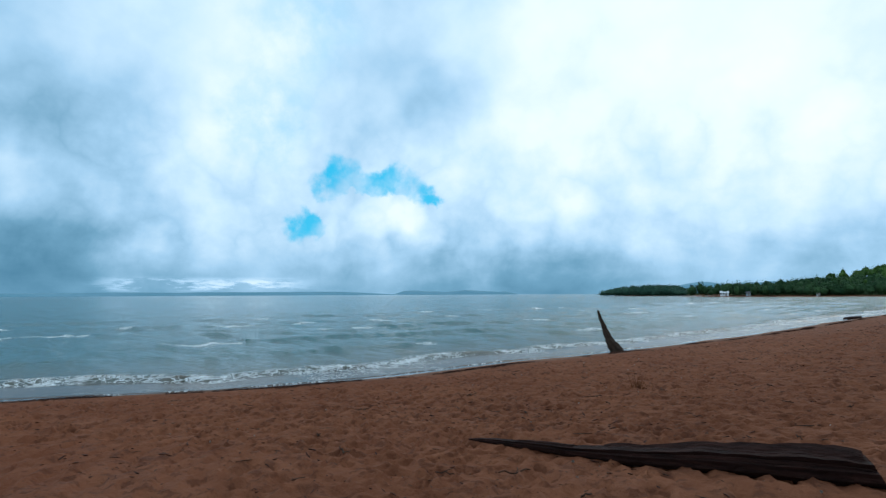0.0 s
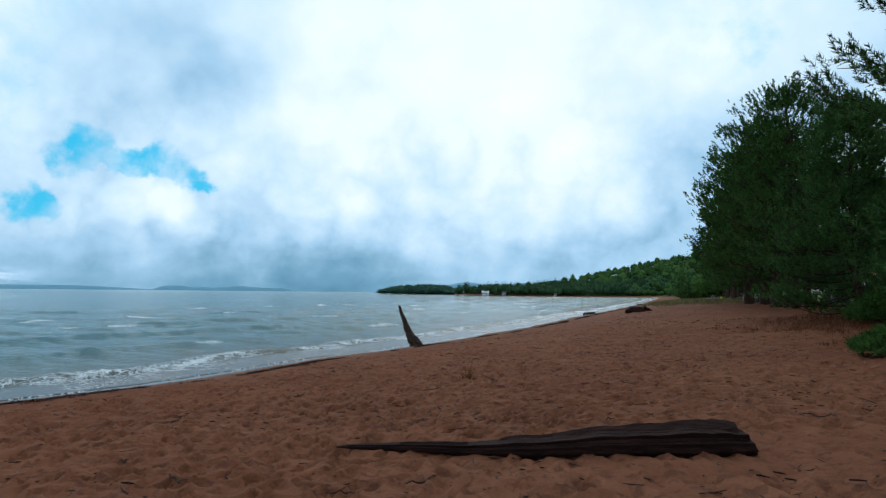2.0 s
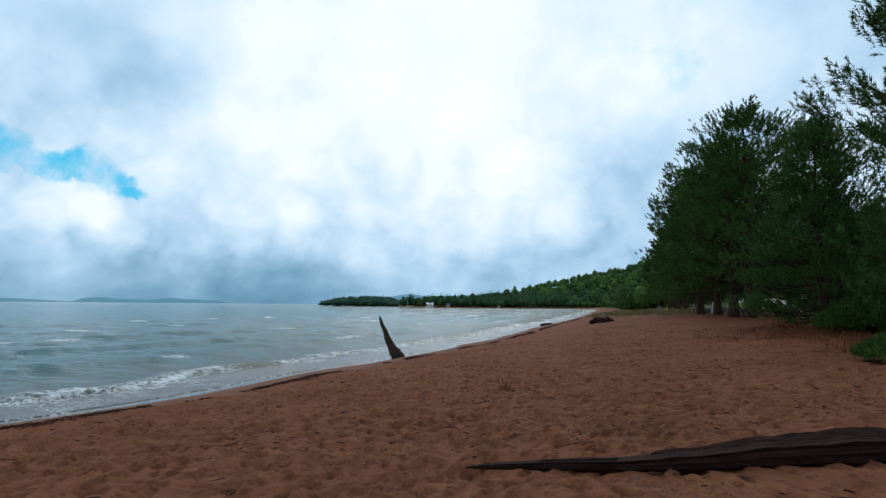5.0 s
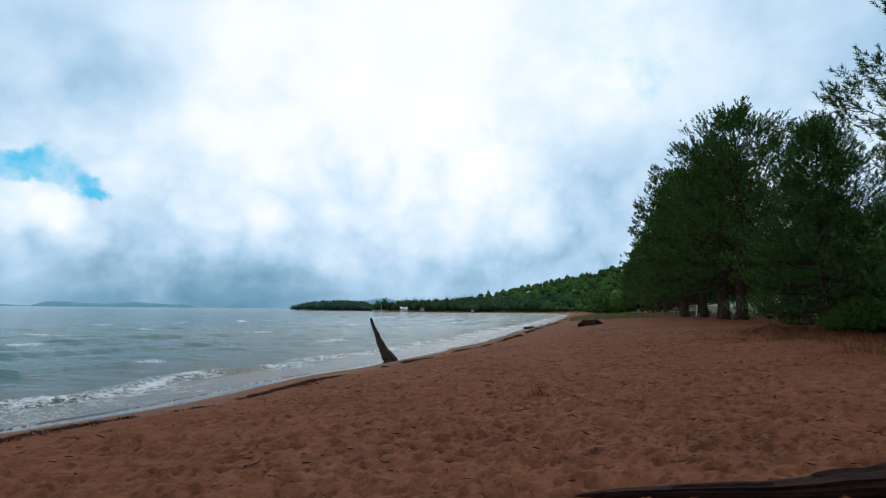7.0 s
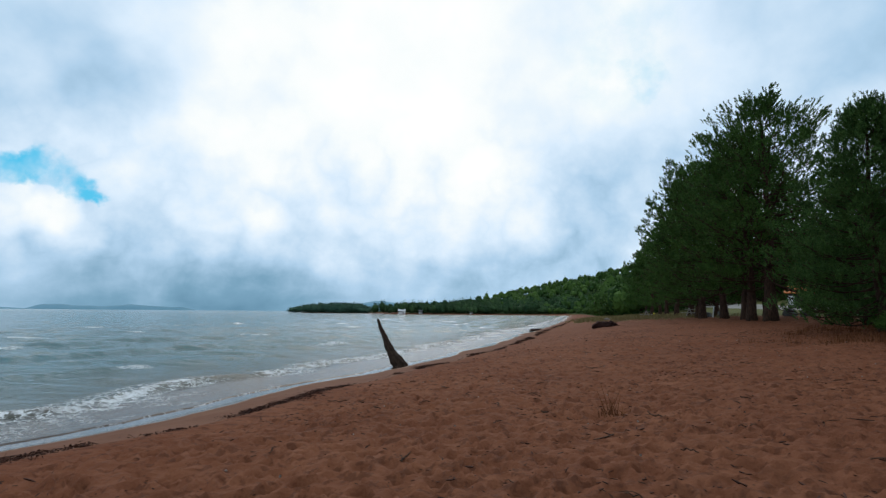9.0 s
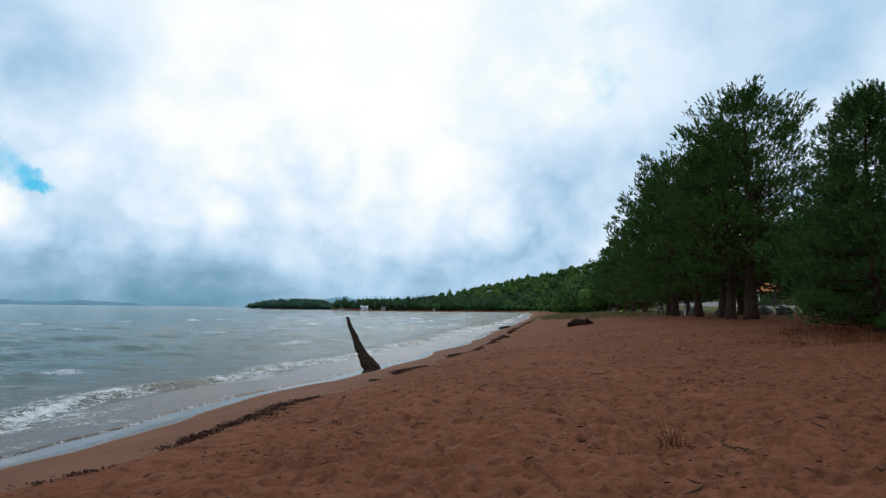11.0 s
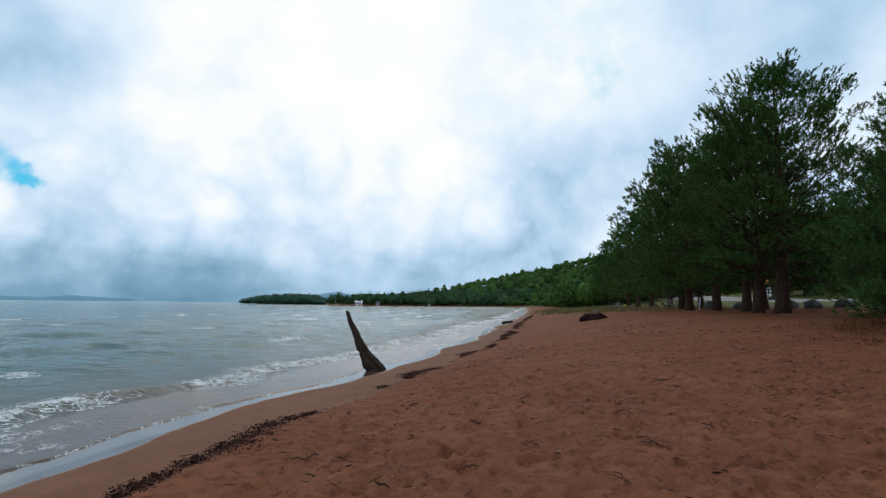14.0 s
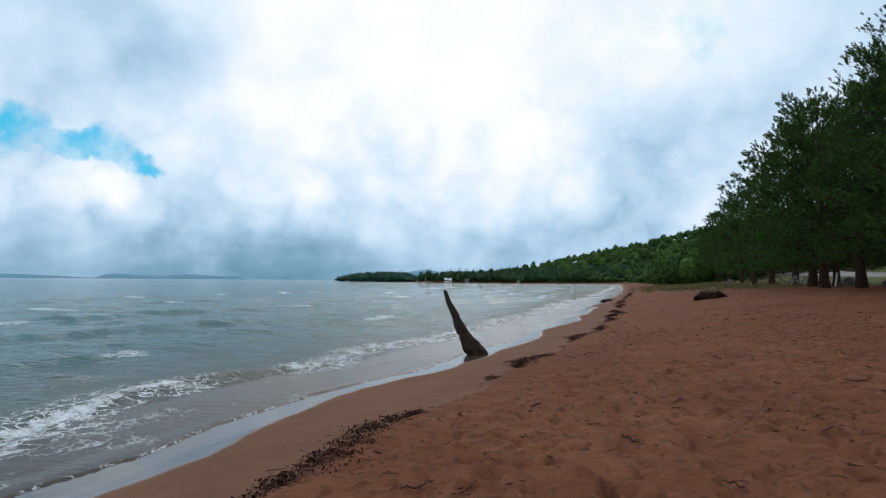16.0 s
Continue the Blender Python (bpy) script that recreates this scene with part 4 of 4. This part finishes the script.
def small_log(x, y, length, r, turn, label, seed):
    ob = thing("driftwood_branch", set_on(x, y), label, "driftwood", turn=turn)
    k = np.linspace(-0.5, 0.5, 14)
    p = np.stack([k * length, 0.08 * length * np.sin(k * 5 + seed), r * 0.6 + 0.05 * length * (k + 0.5) ** 2], -1)
    part("stem", mesh_of("branch_stem", *sweep(p, r * (1 - 0.6 * np.abs(k + 0.1)), 8, 0.08, seed, 0.08), [DRIFT]), None, ob)


small_log(11.8, 62.5, 2.6, 0.15, 60, "dark log lying at the water's edge", 3)
small_log(13.3, 44.5, 0.8, 0.09, 20, "short dark piece of driftwood on the sand", 4)


# ---------------------------------------------------------------- shrubs and grasses
def shrub(x, y, wide, high, seed, label, mat=None):
    rng = np.random.default_rng(seed)
    ob = thing("shrub", set_on(x, y), label, "shrub", "shrubs by the sand")
    stems = []
    for k in range(22):
        a, r = rng.uniform(0, 6.28), rng.uniform(0.3, 1.0)
        end = np.array([math.cos(a) * r * wide, math.sin(a) * r * wide, high * (1 - 0.6 * r * r) * rng.uniform(0.6, 1)])
        stems.append(sweep(np.array([[0, 0, -0.05], end * [0.35, 0.35, 0.5], end * 0.96]), [0.022, 0.014, 0.005], 5, 0.05, seed + k, cap=False))
    part("stems", mesh_of("shrub_stems", *joined(stems), [TWIG]), None, ob)
    m = int(1500 * wide)
    a, r = rng.uniform(0, 6.28, m), np.sqrt(rng.uniform(0, 1, m))
    bulge = 0.75 + 0.5 * fbm(np.cos(a) * 1.5 + 5 + r, np.sin(a) * 1.5 + r, 3, seed)
    at = np.stack([np.cos(a) * r * wide * bulge, np.sin(a) * r * wide * bulge, np.maximum(0.04, high * (1 - 0.75 * r**2.2) * bulge * rng.uniform(0.25, 1.0, m) ** 0.6)], -1)
    ax = np.stack([np.cos(a) * r, np.sin(a) * r, np.full(m, 0.9)], -1) + rng.normal(0, 0.35, (m, 3))
    part("foliage", mesh_of("shrub_foliage", *tufts(at, ax, 0.15 * rng.uniform(0.7, 1.3, m), 10, 0.20, rng), [mat or SHRUB]), None, ob)
    return ob


shrub(11.9, 12.2, 1.5, 0.72, 51, "low dense green shrub at the edge of the sand")
shrub(12.9, 10.9, 1.4, 1.1, 52, "low dense green shrub at the edge of the sand")
shrub(16.6, 20.4, 1.6, 1.4, 55, "low green shrub under the young pine")
shrub(18.2, 22.6, 1.7, 1.6, 56, "low green shrub under the young pine")
shrub(20.6, 25.4, 1.8, 1.9, 57, "low green shrub behind the young pine")
shrub(22.6, 28.6, 1.8, 1.7, 58, "low green shrub behind the young pine")
shrub(13.6, 13.4, 1.3, 1.3, 54, "low green shrub below the large pine")


def blades(pts, high, width, seed, lean=0.5, per=1):
    """Verts and quads of bent grass blades, each of two segments."""
    rng = np.random.default_rng(seed)
    pts = np.repeat(np.asarray(pts, float), per, axis=0)
    n = len(pts)
    pts = pts + np.concatenate([rng.normal(0, 0.05, (n, 2)), np.zeros((n, 1))], 1) * (per > 1)
    h = high * rng.uniform(0.45, 1.15, n)
    a = rng.uniform(0, 6.28, n)
    d = np.stack([np.cos(a), np.sin(a), 0 * a], -1) * (lean * h * rng.uniform(0.1, 1.0, n))[:, None]
    b = rng.uniform(0, 3.14, n)
    sidew = np.stack([np.cos(b), np.sin(b), 0 * b], -1) * width
    z = np.array([0, 0, 1.0])
    p0, p1, p2 = pts, pts + d * 0.35 + z * (h * 0.6)[:, None], pts + d + z * h[:, None]
    v = np.stack([p0 - sidew, p0 + sidew, p1 + sidew * 0.8, p1 - sidew * 0.8, p2 + sidew * 0.15, p2 - sidew * 0.15], 1).reshape(-1, 3)
    k = np.arange(n)[:, None] * 6
    return v, np.concatenate([k + [0, 1, 2, 3], k + [3, 2, 4, 5]])


def grass_patch(label, spots, seed, mat, high=0.45, width=0.006):
    rng = np.random.default_rng(seed)
    pts = []
    for x, y, sx, sy, n in spots:
        c = rng.normal(size=(max(n // 14, 1), 2)) * [sx, sy] + [x, y]
        pts.append(c[rng.integers(0, len(c), n)] + rng.normal(0, 0.14, (n, 2)))
    pts = np.vstack(pts)
    pts = np.column_stack([pts, land(pts[:, 0], pts[:, 1]) - 0.01])
    v, f = blades(pts, high, width, seed)
    tagged(new("dry_grass", mesh_of("dry_grass", v, f, [mat])), label, "grass", kind="stuff")


grass_patch("rusty dry grass at the foot of the young pines", [(14.4, 20.6, 1.5, 1.1, 1300), (16.5, 24.5, 1.8, 1.0, 700), (13.0, 14.2, 0.9, 1.2, 900), (14.7, 17.0, 0.9, 1.2, 900), (17.0, 20.5, 1.5, 2.0, 1200)], 61, REDGRASS, 0.20, 0.008)
grass_patch("pale dune grass behind the sand", [(24.0, 58.0, 3.0, 6.0, 2500)], 62, GRASS, 0.30, 0.012)
grass_patch("pale green dune grass along the top of the far beach", [(25.5, 72.0, 1.6, 6.0, 3000), (31.5, 90.0, 2.2, 9.0, 4000), (42.0, 120.0, 3.0, 12.0, 4000)], 63, GRASS, 0.42, 0.045)


def beach_plant():
    ob = thing("beach_grass_tuft", set_on(2.08, 10.75), "sparse tuft of rusty dry stalks growing from the sand", "plant")
    rng = np.random.default_rng(8)
    for k in range(11):
        a, h = rng.uniform(0, 6.28), rng.uniform(0.16, 0.46)
        root = np.array([rng.normal(0, 0.05), rng.normal(0, 0.05), -0.02])
        tip = root + np.array([math.cos(a) * h * 0.35, math.sin(a) * h * 0.35, h])
        part("stalk", mesh_of("tuft_stalk", *sweep(np.array([root, (root + tip) / 2 + [0, 0, h * 0.08], tip]), [0.006, 0.005, 0.002], 4, 0, k, cap=False), [REDGRASS]), None, ob)
    base = rng.normal(0, 0.12, (36, 3)) * [1, 1, 0]
    part("withered_leaves", mesh_of("tuft_leaves", *blades(base, 0.15, 0.006, 9, 1.6), [REDGRASS]), None, ob)


beach_plant()


# ---------------------------------------------------------------- wrack and twigs on the sand
def sticks(at, turn, length, radius, tilt):
    """Verts and quads of many three-sided twigs lying about."""
    n = len(at)
    d = np.stack([np.cos(turn) * np.cos(tilt), np.sin(turn) * np.cos(tilt), np.sin(tilt)], -1)
    q = np.stack([-np.sin(turn), np.cos(turn), 0 * turn], -1)
    r = np.cross(d, q)
    ends = []
    for u, k in ((-0.5, 0.7), (0.0, 1.0), (0.5, 0.45)):
        for a in (0.5, 2.6, 4.7):
            bow = q * (length * 0.08 * (1 - 4 * u * u))[:, None]
            ends.append(at + d * (length * u)[:, None] + bow + (q * math.cos(a) + r * math.sin(a)) * (radius * k)[:, None])
    v = np.stack(ends, 1).reshape(-1, 3)
    faces = []
    for seg in (0, 3):
        for k in range(3):
            faces.append([seg + k, seg + (k + 1) % 3, seg + 3 + (k + 1) % 3, seg + 3 + k])
    f = (np.arange(n)[:, None, None] * 9 + np.array(faces)[None]).reshape(-1, 4)
    return v, f


def shore_points(s, off):
    """Places at a length along the shore and a distance inland."""
    x, y = np.interp(s, ARC, LINE[:, 0]), np.interp(s, ARC, LINE[:, 1])
    x2, y2 = np.interp(s + 0.5, ARC, LINE[:, 0]), np.interp(s + 0.5, ARC, LINE[:, 1])
    ux, uy = x2 - x, y2 - y
    k = np.hypot(ux, uy)
    return x + uy / k * off, y - ux / k * off


def wrack():
    rng = np.random.default_rng(14)
    n = 8000
    s = rng.uniform(-34, 75, n)
    dense = fbm(s * 0.8, s * 0 + 4, 4, 15)
    ok = rng.uniform(size=n) < smooth(0.34, 0.60, dense) + 0.08
    s = s[ok]
    off = wrack_line(s) + rng.normal(0, 1, len(s)) * (0.05 + 0.16 * smooth(0.45, 0.7, dense[ok])) + 0.10 * np.sin(s * 2.1)
    x, y = shore_points(s, off)
    z = land(x, y) + 0.045 + np.abs(rng.normal(0, 0.02, len(s)))
    size = np.minimum(0.010 + rng.exponential(0.020, len(s)), 0.18)
    sticks_v, sticks_f = sticks(np.stack([x, y, z], -1), rng.uniform(0, 6.28, len(s)), size * 2.4, 0.0025 + size * 0.035, rng.normal(0, 0.25, len(s)))
    s = rng.uniform(-34, 75, 5600)
    dense = fbm(s * 0.8, s * 0 + 4, 4, 15)
    ok = rng.uniform(size=len(s)) < smooth(0.38, 0.60, dense)
    s, dense = s[ok], dense[ok]
    x, y = shore_points(s, wrack_line(s) + rng.normal(0, 1, len(s)) * (0.03 + 0.10 * smooth(0.45, 0.7, dense)) + 0.10 * np.sin(s * 2.1))
    flat = np.stack([rng.uniform(0.04, 0.18, len(s)), rng.uniform(0.04, 0.14, len(s)), rng.uniform(0.006, 0.022, len(s))], -1)
    mats_v, mats_f = leaf_heap(np.stack([x, y, land(x, y) + 0.05], -1), flat, 15, 0.0150, rng)
    v, f = joined([(sticks_v, sticks_f), (mats_v, mats_f)])
    tagged(new("shore_wrack", mesh_of("shore_wrack", v, f, [WRACK])), "dark line of twigs, bark and weed washed along the beach", "wrack", kind="stuff")
    # litter trodden into the dry sand
    n = 13000
    x, y = rng.uniform(-9, 22, n), rng.uniform(2, 42, n)
    d, s = inland(x, y)
    ok = (d > 2.6) & (d < 22) & (rng.uniform(size=n) < 0.10 + 0.9 * smooth(0.48, 0.66, fbm(x / 1.7, y / 1.7, 4, 41)))
    x, y = x[ok], y[ok]
    z = land(x, y) + footprints(x, y) + 0.008
    size = np.minimum(0.02 + rng.exponential(0.035, len(x)), 0.22)
    v, f = sticks(np.stack([x, y, z], -1), rng.uniform(0, 6.28, len(x)), size * 1.7, 0.003 + size * 0.035, rng.normal(0, 0.12, len(x)))
    tagged(new("sand_litter", mesh_of("sand_litter", v, f, [TWIG])), "small twigs and bark bits strewn over the sand", "litter", kind="stuff")
    n = 20000
    x, y = rng.uniform(-8, 16, n), rng.uniform(2, 34, n)
    d, s = inland(x, y)
    ok = (d > 2.5) & (d < 20) & (rng.uniform(size=n) < 0.12 + 0.8 * smooth(0.46, 0.68, fbm(x / 1.7, y / 1.7, 4, 41)))
    x, y = x[ok], y[ok]
    z = land(x, y) + footprints(x, y) + 0.006
    size = np.minimum(0.008 + rng.exponential(0.012, len(x)), 0.06)
    v, f = sticks(np.stack([x, y, z], -1), rng.uniform(0, 6.28, len(x)), size * 2.2, 0.003 + size * 0.16, rng.normal(0, 0.15, len(x)))
    tagged(new("bark_chips", mesh_of("bark_chips", v, f, [WRACK])), "dark chips of bark and cone scales trodden into the sand", "litter", kind="stuff")
    # pale pebbles and shells
    n = 260
    x, y = rng.uniform(-6, 14, n), rng.uniform(3, 34, n)
    d, s = inland(x, y)
    x, y = x[d > 2.4], y[d > 2.4]
    z = land(x, y) + footprints(x, y) + 0.012
    v, f = leaf_heap(np.stack([x, y, z], -1), np.full((len(x), 3), 0.010), 6, 0.012, rng)
    tagged(new("pebbles", mesh_of("pebbles", v, f, [BLEACHED])), "pale pebbles and chips scattered on the sand", "pebble", kind="stuff")


wrack()


def twig_thing(seed, length, r):
    """A crooked dead twig with one side shoot, as two meshes."""
    rng = np.random.default_rng(seed)
    k = np.linspace(-0.5, 0.5, 7)
    p = np.stack([k * length, np.cumsum(rng.normal(0, 0.035 * length, 7)), np.abs(rng.normal(0.02, 0.015, 7)) + r], -1)
    q = np.array([p[3], p[3] + [0.16 * length, 0.14 * length, 0.02], p[3] + [0.26 * length, 0.30 * length, 0.015]])
    return mesh_of("twig_stem", *sweep(p, r * (1 - 0.6 * np.abs(k)), 5, 0.1, seed), [TWIG]), mesh_of("twig_shoot", *sweep(q, [r * 0.6, r * 0.45, r * 0.2], 4, 0, seed, cap=False), [TWIG])


def lay_twigs():
    rng = np.random.default_rng(77)
    kinds = [twig_thing(200 + k, ln, r) for k, (ln, r) in enumerate(((0.26, 0.007), (0.19, 0.008), (0.36, 0.008), (0.15, 0.010), (0.30, 0.011)))]
    spots = [(0.2, 13.3), (-0.6, 12.6), (0.6, 12.0), (1.2, 11.2), (2.6, 10.5), (1.4, 13.0), (2.4, 13.6), (3.2, 9.4), (-1.4, 12.4), (-0.2, 14.6), (3.6, 13.8), (0.4, 10.6), (-2.2, 13.6), (4.4, 11.4),
             (0.0, 3.9), (1.6, 3.6), (3.0, 3.4), (2.2, 3.9), (-1.0, 4.6), (-1.8, 6.6), (1.0, 7.2), (2.0, 8.4), (3.4, 7.6), (5.4, 9.2), (-0.8, 8.8), (-2.4, 9.6), (6.0, 15.2), (7.6, 16.6), (8.2, 21.4),
             (3.8, 17.2), (1.0, 16.4), (2.2, 19.6), (5.0, 21.5), (9.6, 26.0), (11.4, 24.8), (6.8, 27.4), (4.6, 6.4), (6.4, 6.2)]
    for k, (x, y) in enumerate(spots):
        stem, shoot = kinds[k % 5]
        ob = thing("twig", (x, y, ground_z(x, y) + 0.005), "crooked dark dead twig lying on trodden sand", "twig", "twigs on the sand", turn=float(rng.uniform(0, 360)))
        part("stem", stem, None, ob)
        part("shoot", shoot, None, ob)


lay_twigs()


# ---------------------------------------------------------------- under the pines
def boulder(x, y, sx, sy, sz, seed, label):
    ob = new("boulder", bpy.data.meshes.new("boulder"))
    bm = lump(bmesh.new(), sx, sy, sz, seed, 0.3)
    for f in bm.faces:
        f.smooth = True
    bm.to_mesh(ob.data)
    bm.free()
    ob.data.materials.append(GRANITE)
    ob.matrix_basis = pose(x, y, ground_z(x, y) + sz * 0.35, 0, 0, seed * 40)
    tagged(ob, label, "boulder", "boulders beside the road")


for k, (x, y, a, b, c) in enumerate([(24.6, 47.6, 0.55, 0.45, 0.45), (25.2, 48.6, 0.35, 0.3, 0.3), (23.6, 42.6, 0.45, 0.4, 0.35), (23.9, 38.2, 0.45, 0.4, 0.4), (23.6, 36.2, 0.6, 0.45, 0.4), (24.2, 34.6, 0.5, 0.42, 0.36), (24.9, 33.2, 0.36, 0.32, 0.28), (25.6, 52.0, 0.4, 0.4, 0.35)]):
    boulder(x, y, a, b, c, k + 2, "rounded grey boulder on the grass under the pines")


def road():
    s = np.linspace(-12, 150, 120)
    rows = []
    for off in (29.0, 30.0, 33.5, 34.6):
        x, y = shore_points(s, np.full(len(s), off))
        rows.append(np.stack([x, y, land(x, y) + (0.10 if 29.5 < off < 34 else 0.0)], -1))
    n = len(s)
    i, j = np.meshgrid(np.arange(3), np.arange(n - 1), indexing="ij")
    f = np.stack([i * n + j, i * n + j + 1, (i + 1) * n + j + 1, (i + 1) * n + j], -1).reshape(-1, 4)
    tagged(new("road", mesh_of("road", np.concatenate(rows), f, [ROAD], True)), "pale gravel road running behind the pines", "road", kind="structure")


road()


def stake(x, y):
    ob = thing("marker_stake", set_on(x, y), "thin white marker stake leaning under the pines", "stake")
    part("pole", box(bmesh.new(), 0, 0, 0.45, 0.09, 0.07, 1.0, 0.01, pose(0, 0, 0, 0, 8, 0)), WHITEPAINT, ob)
    part("cap", box(bmesh.new(), 0.13, 0, 0.96, 0.11, 0.09, 0.05, 0.01), GREYWOOD, ob)


stake(23.9, 47.9)


def sign(x, y):
    ob = thing("notice_sign", set_on(x, y), "white notice board on a grey post beside the road", "sign", turn=-35)
    part("post", box(bmesh.new(), 0, 0.04, 0.6, 0.09, 0.09, 1.4, 0.01), GREYWOOD, ob)
    part("board", box(bmesh.new(), 0, -0.03, 1.15, 0.66, 0.03, 0.95, 0.008), WHITEPAINT, ob)
    for k in range(4):
        part("text_bar", box(bmesh.new(), 0, -0.048, 1.42 - 0.16 * k, 0.44 - 0.05 * (k % 2), 0.006, 0.05), GREYWOOD, ob, "grey bar of writing")


sign(39.3, 60.0)


def picnic_table(x, y, turn):
    ob = thing("picnic_table", set_on(x, y), "grey weathered wooden picnic table under the pines", "table", "picnic tables", turn=turn)
    for k in range(4):
        part("plank", box(bmesh.new(), 0, -0.27 + 0.18 * k, 0.74, 1.8, 0.165, 0.04, 0.006), GREYWOOD, ob)
    for sgn in (-1, 1):
        part("bench", box(bmesh.new(), 0, sgn * 0.68, 0.44, 1.8, 0.26, 0.04, 0.006), GREYWOOD, ob)
        for e in (-1, 1):
            part("leg", box(bmesh.new(), e * 0.65, sgn * 0.34, 0.37, 0.05, 0.10, 0.84, 0.006, pose(0, 0, 0, sgn * 22, 0, 0) @ pose(0, 0, 0.02)), GREYWOOD, ob)
    for e in (-1, 1):
        part("brace", box(bmesh.new(), e * 0.65, 0, 0.41, 0.05, 1.5, 0.08, 0.006), GREYWOOD, ob)
    return ob


table = picnic_table(26.4, 56.0, 25)
copy_thing(table, pose(*set_on(29.6, 75.0), 0, 0, 70))


def bin_post(x, y):
    ob = thing("yellow_post", set_on(x, y), "short bright yellow post at the edge of the grass", "post")
    bm = bmesh.new()
    bmesh.ops.create_cone(bm, cap_ends=True, segments=14, radius1=0.15, radius2=0.13, depth=0.5, matrix=Matrix.Translation((0, 0, 0.25)))
    part("body", bm, YELLOW, ob, smooth_faces=False)
    bm = bmesh.new()
    bmesh.ops.create_uvsphere(bm, u_segments=14, v_segments=7, radius=0.13, matrix=Matrix.Translation((0, 0, 0.5)) @ Matrix.Diagonal((1, 1, 0.5, 1)))
    part("cap", bm, YELLOW, ob)


bin_post(30.9, 75.7)


# ---------------------------------------------------------------- buildings
def gable_house(name, at, turn, wide, deep, eave, ridge, wall_mat, roof_mat, label, windows, over=0.35, door=True, category="house"):
    """A small gabled house: four walls with openings' trim, two roof slopes, windows and a door."""
    ob = thing(name, at, label, category, turn=turn)
    bm = bmesh.new()
    v = [bm.verts.new(c) for c in ((-wide / 2, -deep / 2, -0.4), (wide / 2, -deep / 2, -0.4), (wide / 2, deep / 2, -0.4), (-wide / 2, deep / 2, -0.4), (-wide / 2, -deep / 2, eave), (wide / 2, -deep / 2, eave),
         (wide / 2, deep / 2, eave), (-wide / 2, deep / 2, eave), (-wide / 2, 0, ridge - 0.1), (wide / 2, 0, ridge - 0.1))]
    for f in ((0, 1, 5, 4), (2, 3, 7, 6), (1, 2, 6, 9, 5), (3, 0, 4, 8, 7), (0, 3, 2, 1)):
        bm.faces.new([v[k] for k in f])
    part("wall", bm, wall_mat, ob)
    slope = math.degrees(math.atan2(ridge - eave, deep / 2))
    run = math.hypot(ridge - eave, deep / 2) + over
    for sgn in (-1, 1):
        bm = box(bmesh.new(), 0, sgn * (run / 2), 0, wide + 2 * over, run, 0.14, 0.02, Matrix.Translation((0, 0, ridge)) @ pose(0, 0, 0, -sgn * slope, 0, 0))
        part("roof", bm, roof_mat, ob)
    for x, z, sx, sz in windows:
        win = part("window", box(bmesh.new(), x, -deep / 2 - 0.03, z, sx + 0.16, 0.08, sz + 0.16, 0.01), WHITEPAINT, ob)
        part("pane", box(bmesh.new(), x, -deep / 2 - 0.06, z, sx, 0.04, sz), DARKGLASS, win, "dark glass")
    if door:
        part("door", box(bmesh.new(), wide * 0.18, -deep / 2 - 0.03, 0.95, 0.95, 0.08, 2.0, 0.01), GREYWOOD, ob)
    return ob


gable_house("beach_hut", set_on(45.0, 66.4), -50, 2.2, 2.6, 2.0, 2.8, DARKBOARDS, ORANGE, "small dark hut with an orange roof beyond the road", [], door=False, category="hut")
gable_house("park_building", set_on(57.8, 75.0), -55, 1.8, 2.4, 2.1, 2.8, DARKBOARDS, ORANGE, "dark park building with an orange roof beyond the road", [(-0.6, 1.4, 0.5, 0.5)], door=False, category="building")
gable_house("lakeside_house", (-17.0, 433.0, ground_z(-17, 433)), 8, 5.2, 4.2, 2.2, 3.6, WHITEPAINT, WHITEPAINT, "white lakeside house among dark trees on the headland", [(-2.4, 1.6, 1.1, 1.1), (-0.6, 1.6, 1.1, 1.1)])
gable_house("boathouse", (-2.0, 434.0, ground_z(-2, 434)), -10, 2.6, 3.4, 2.0, 3.0, BLUEWALL, DARKROOF, "small grey boathouse on the headland shore", [(-0.8, 1.4, 0.7, 0.7)], category="boathouse")
gable_house("white_shed", (38.0, 431.0, ground_z(38, 431)), 5, 1.8, 1.8, 1.7, 2.3, WHITEPAINT, GREYWOOD, "tiny white shed at the far shore", [(-0.4, 1.2, 0.5, 0.5)], category="shed")
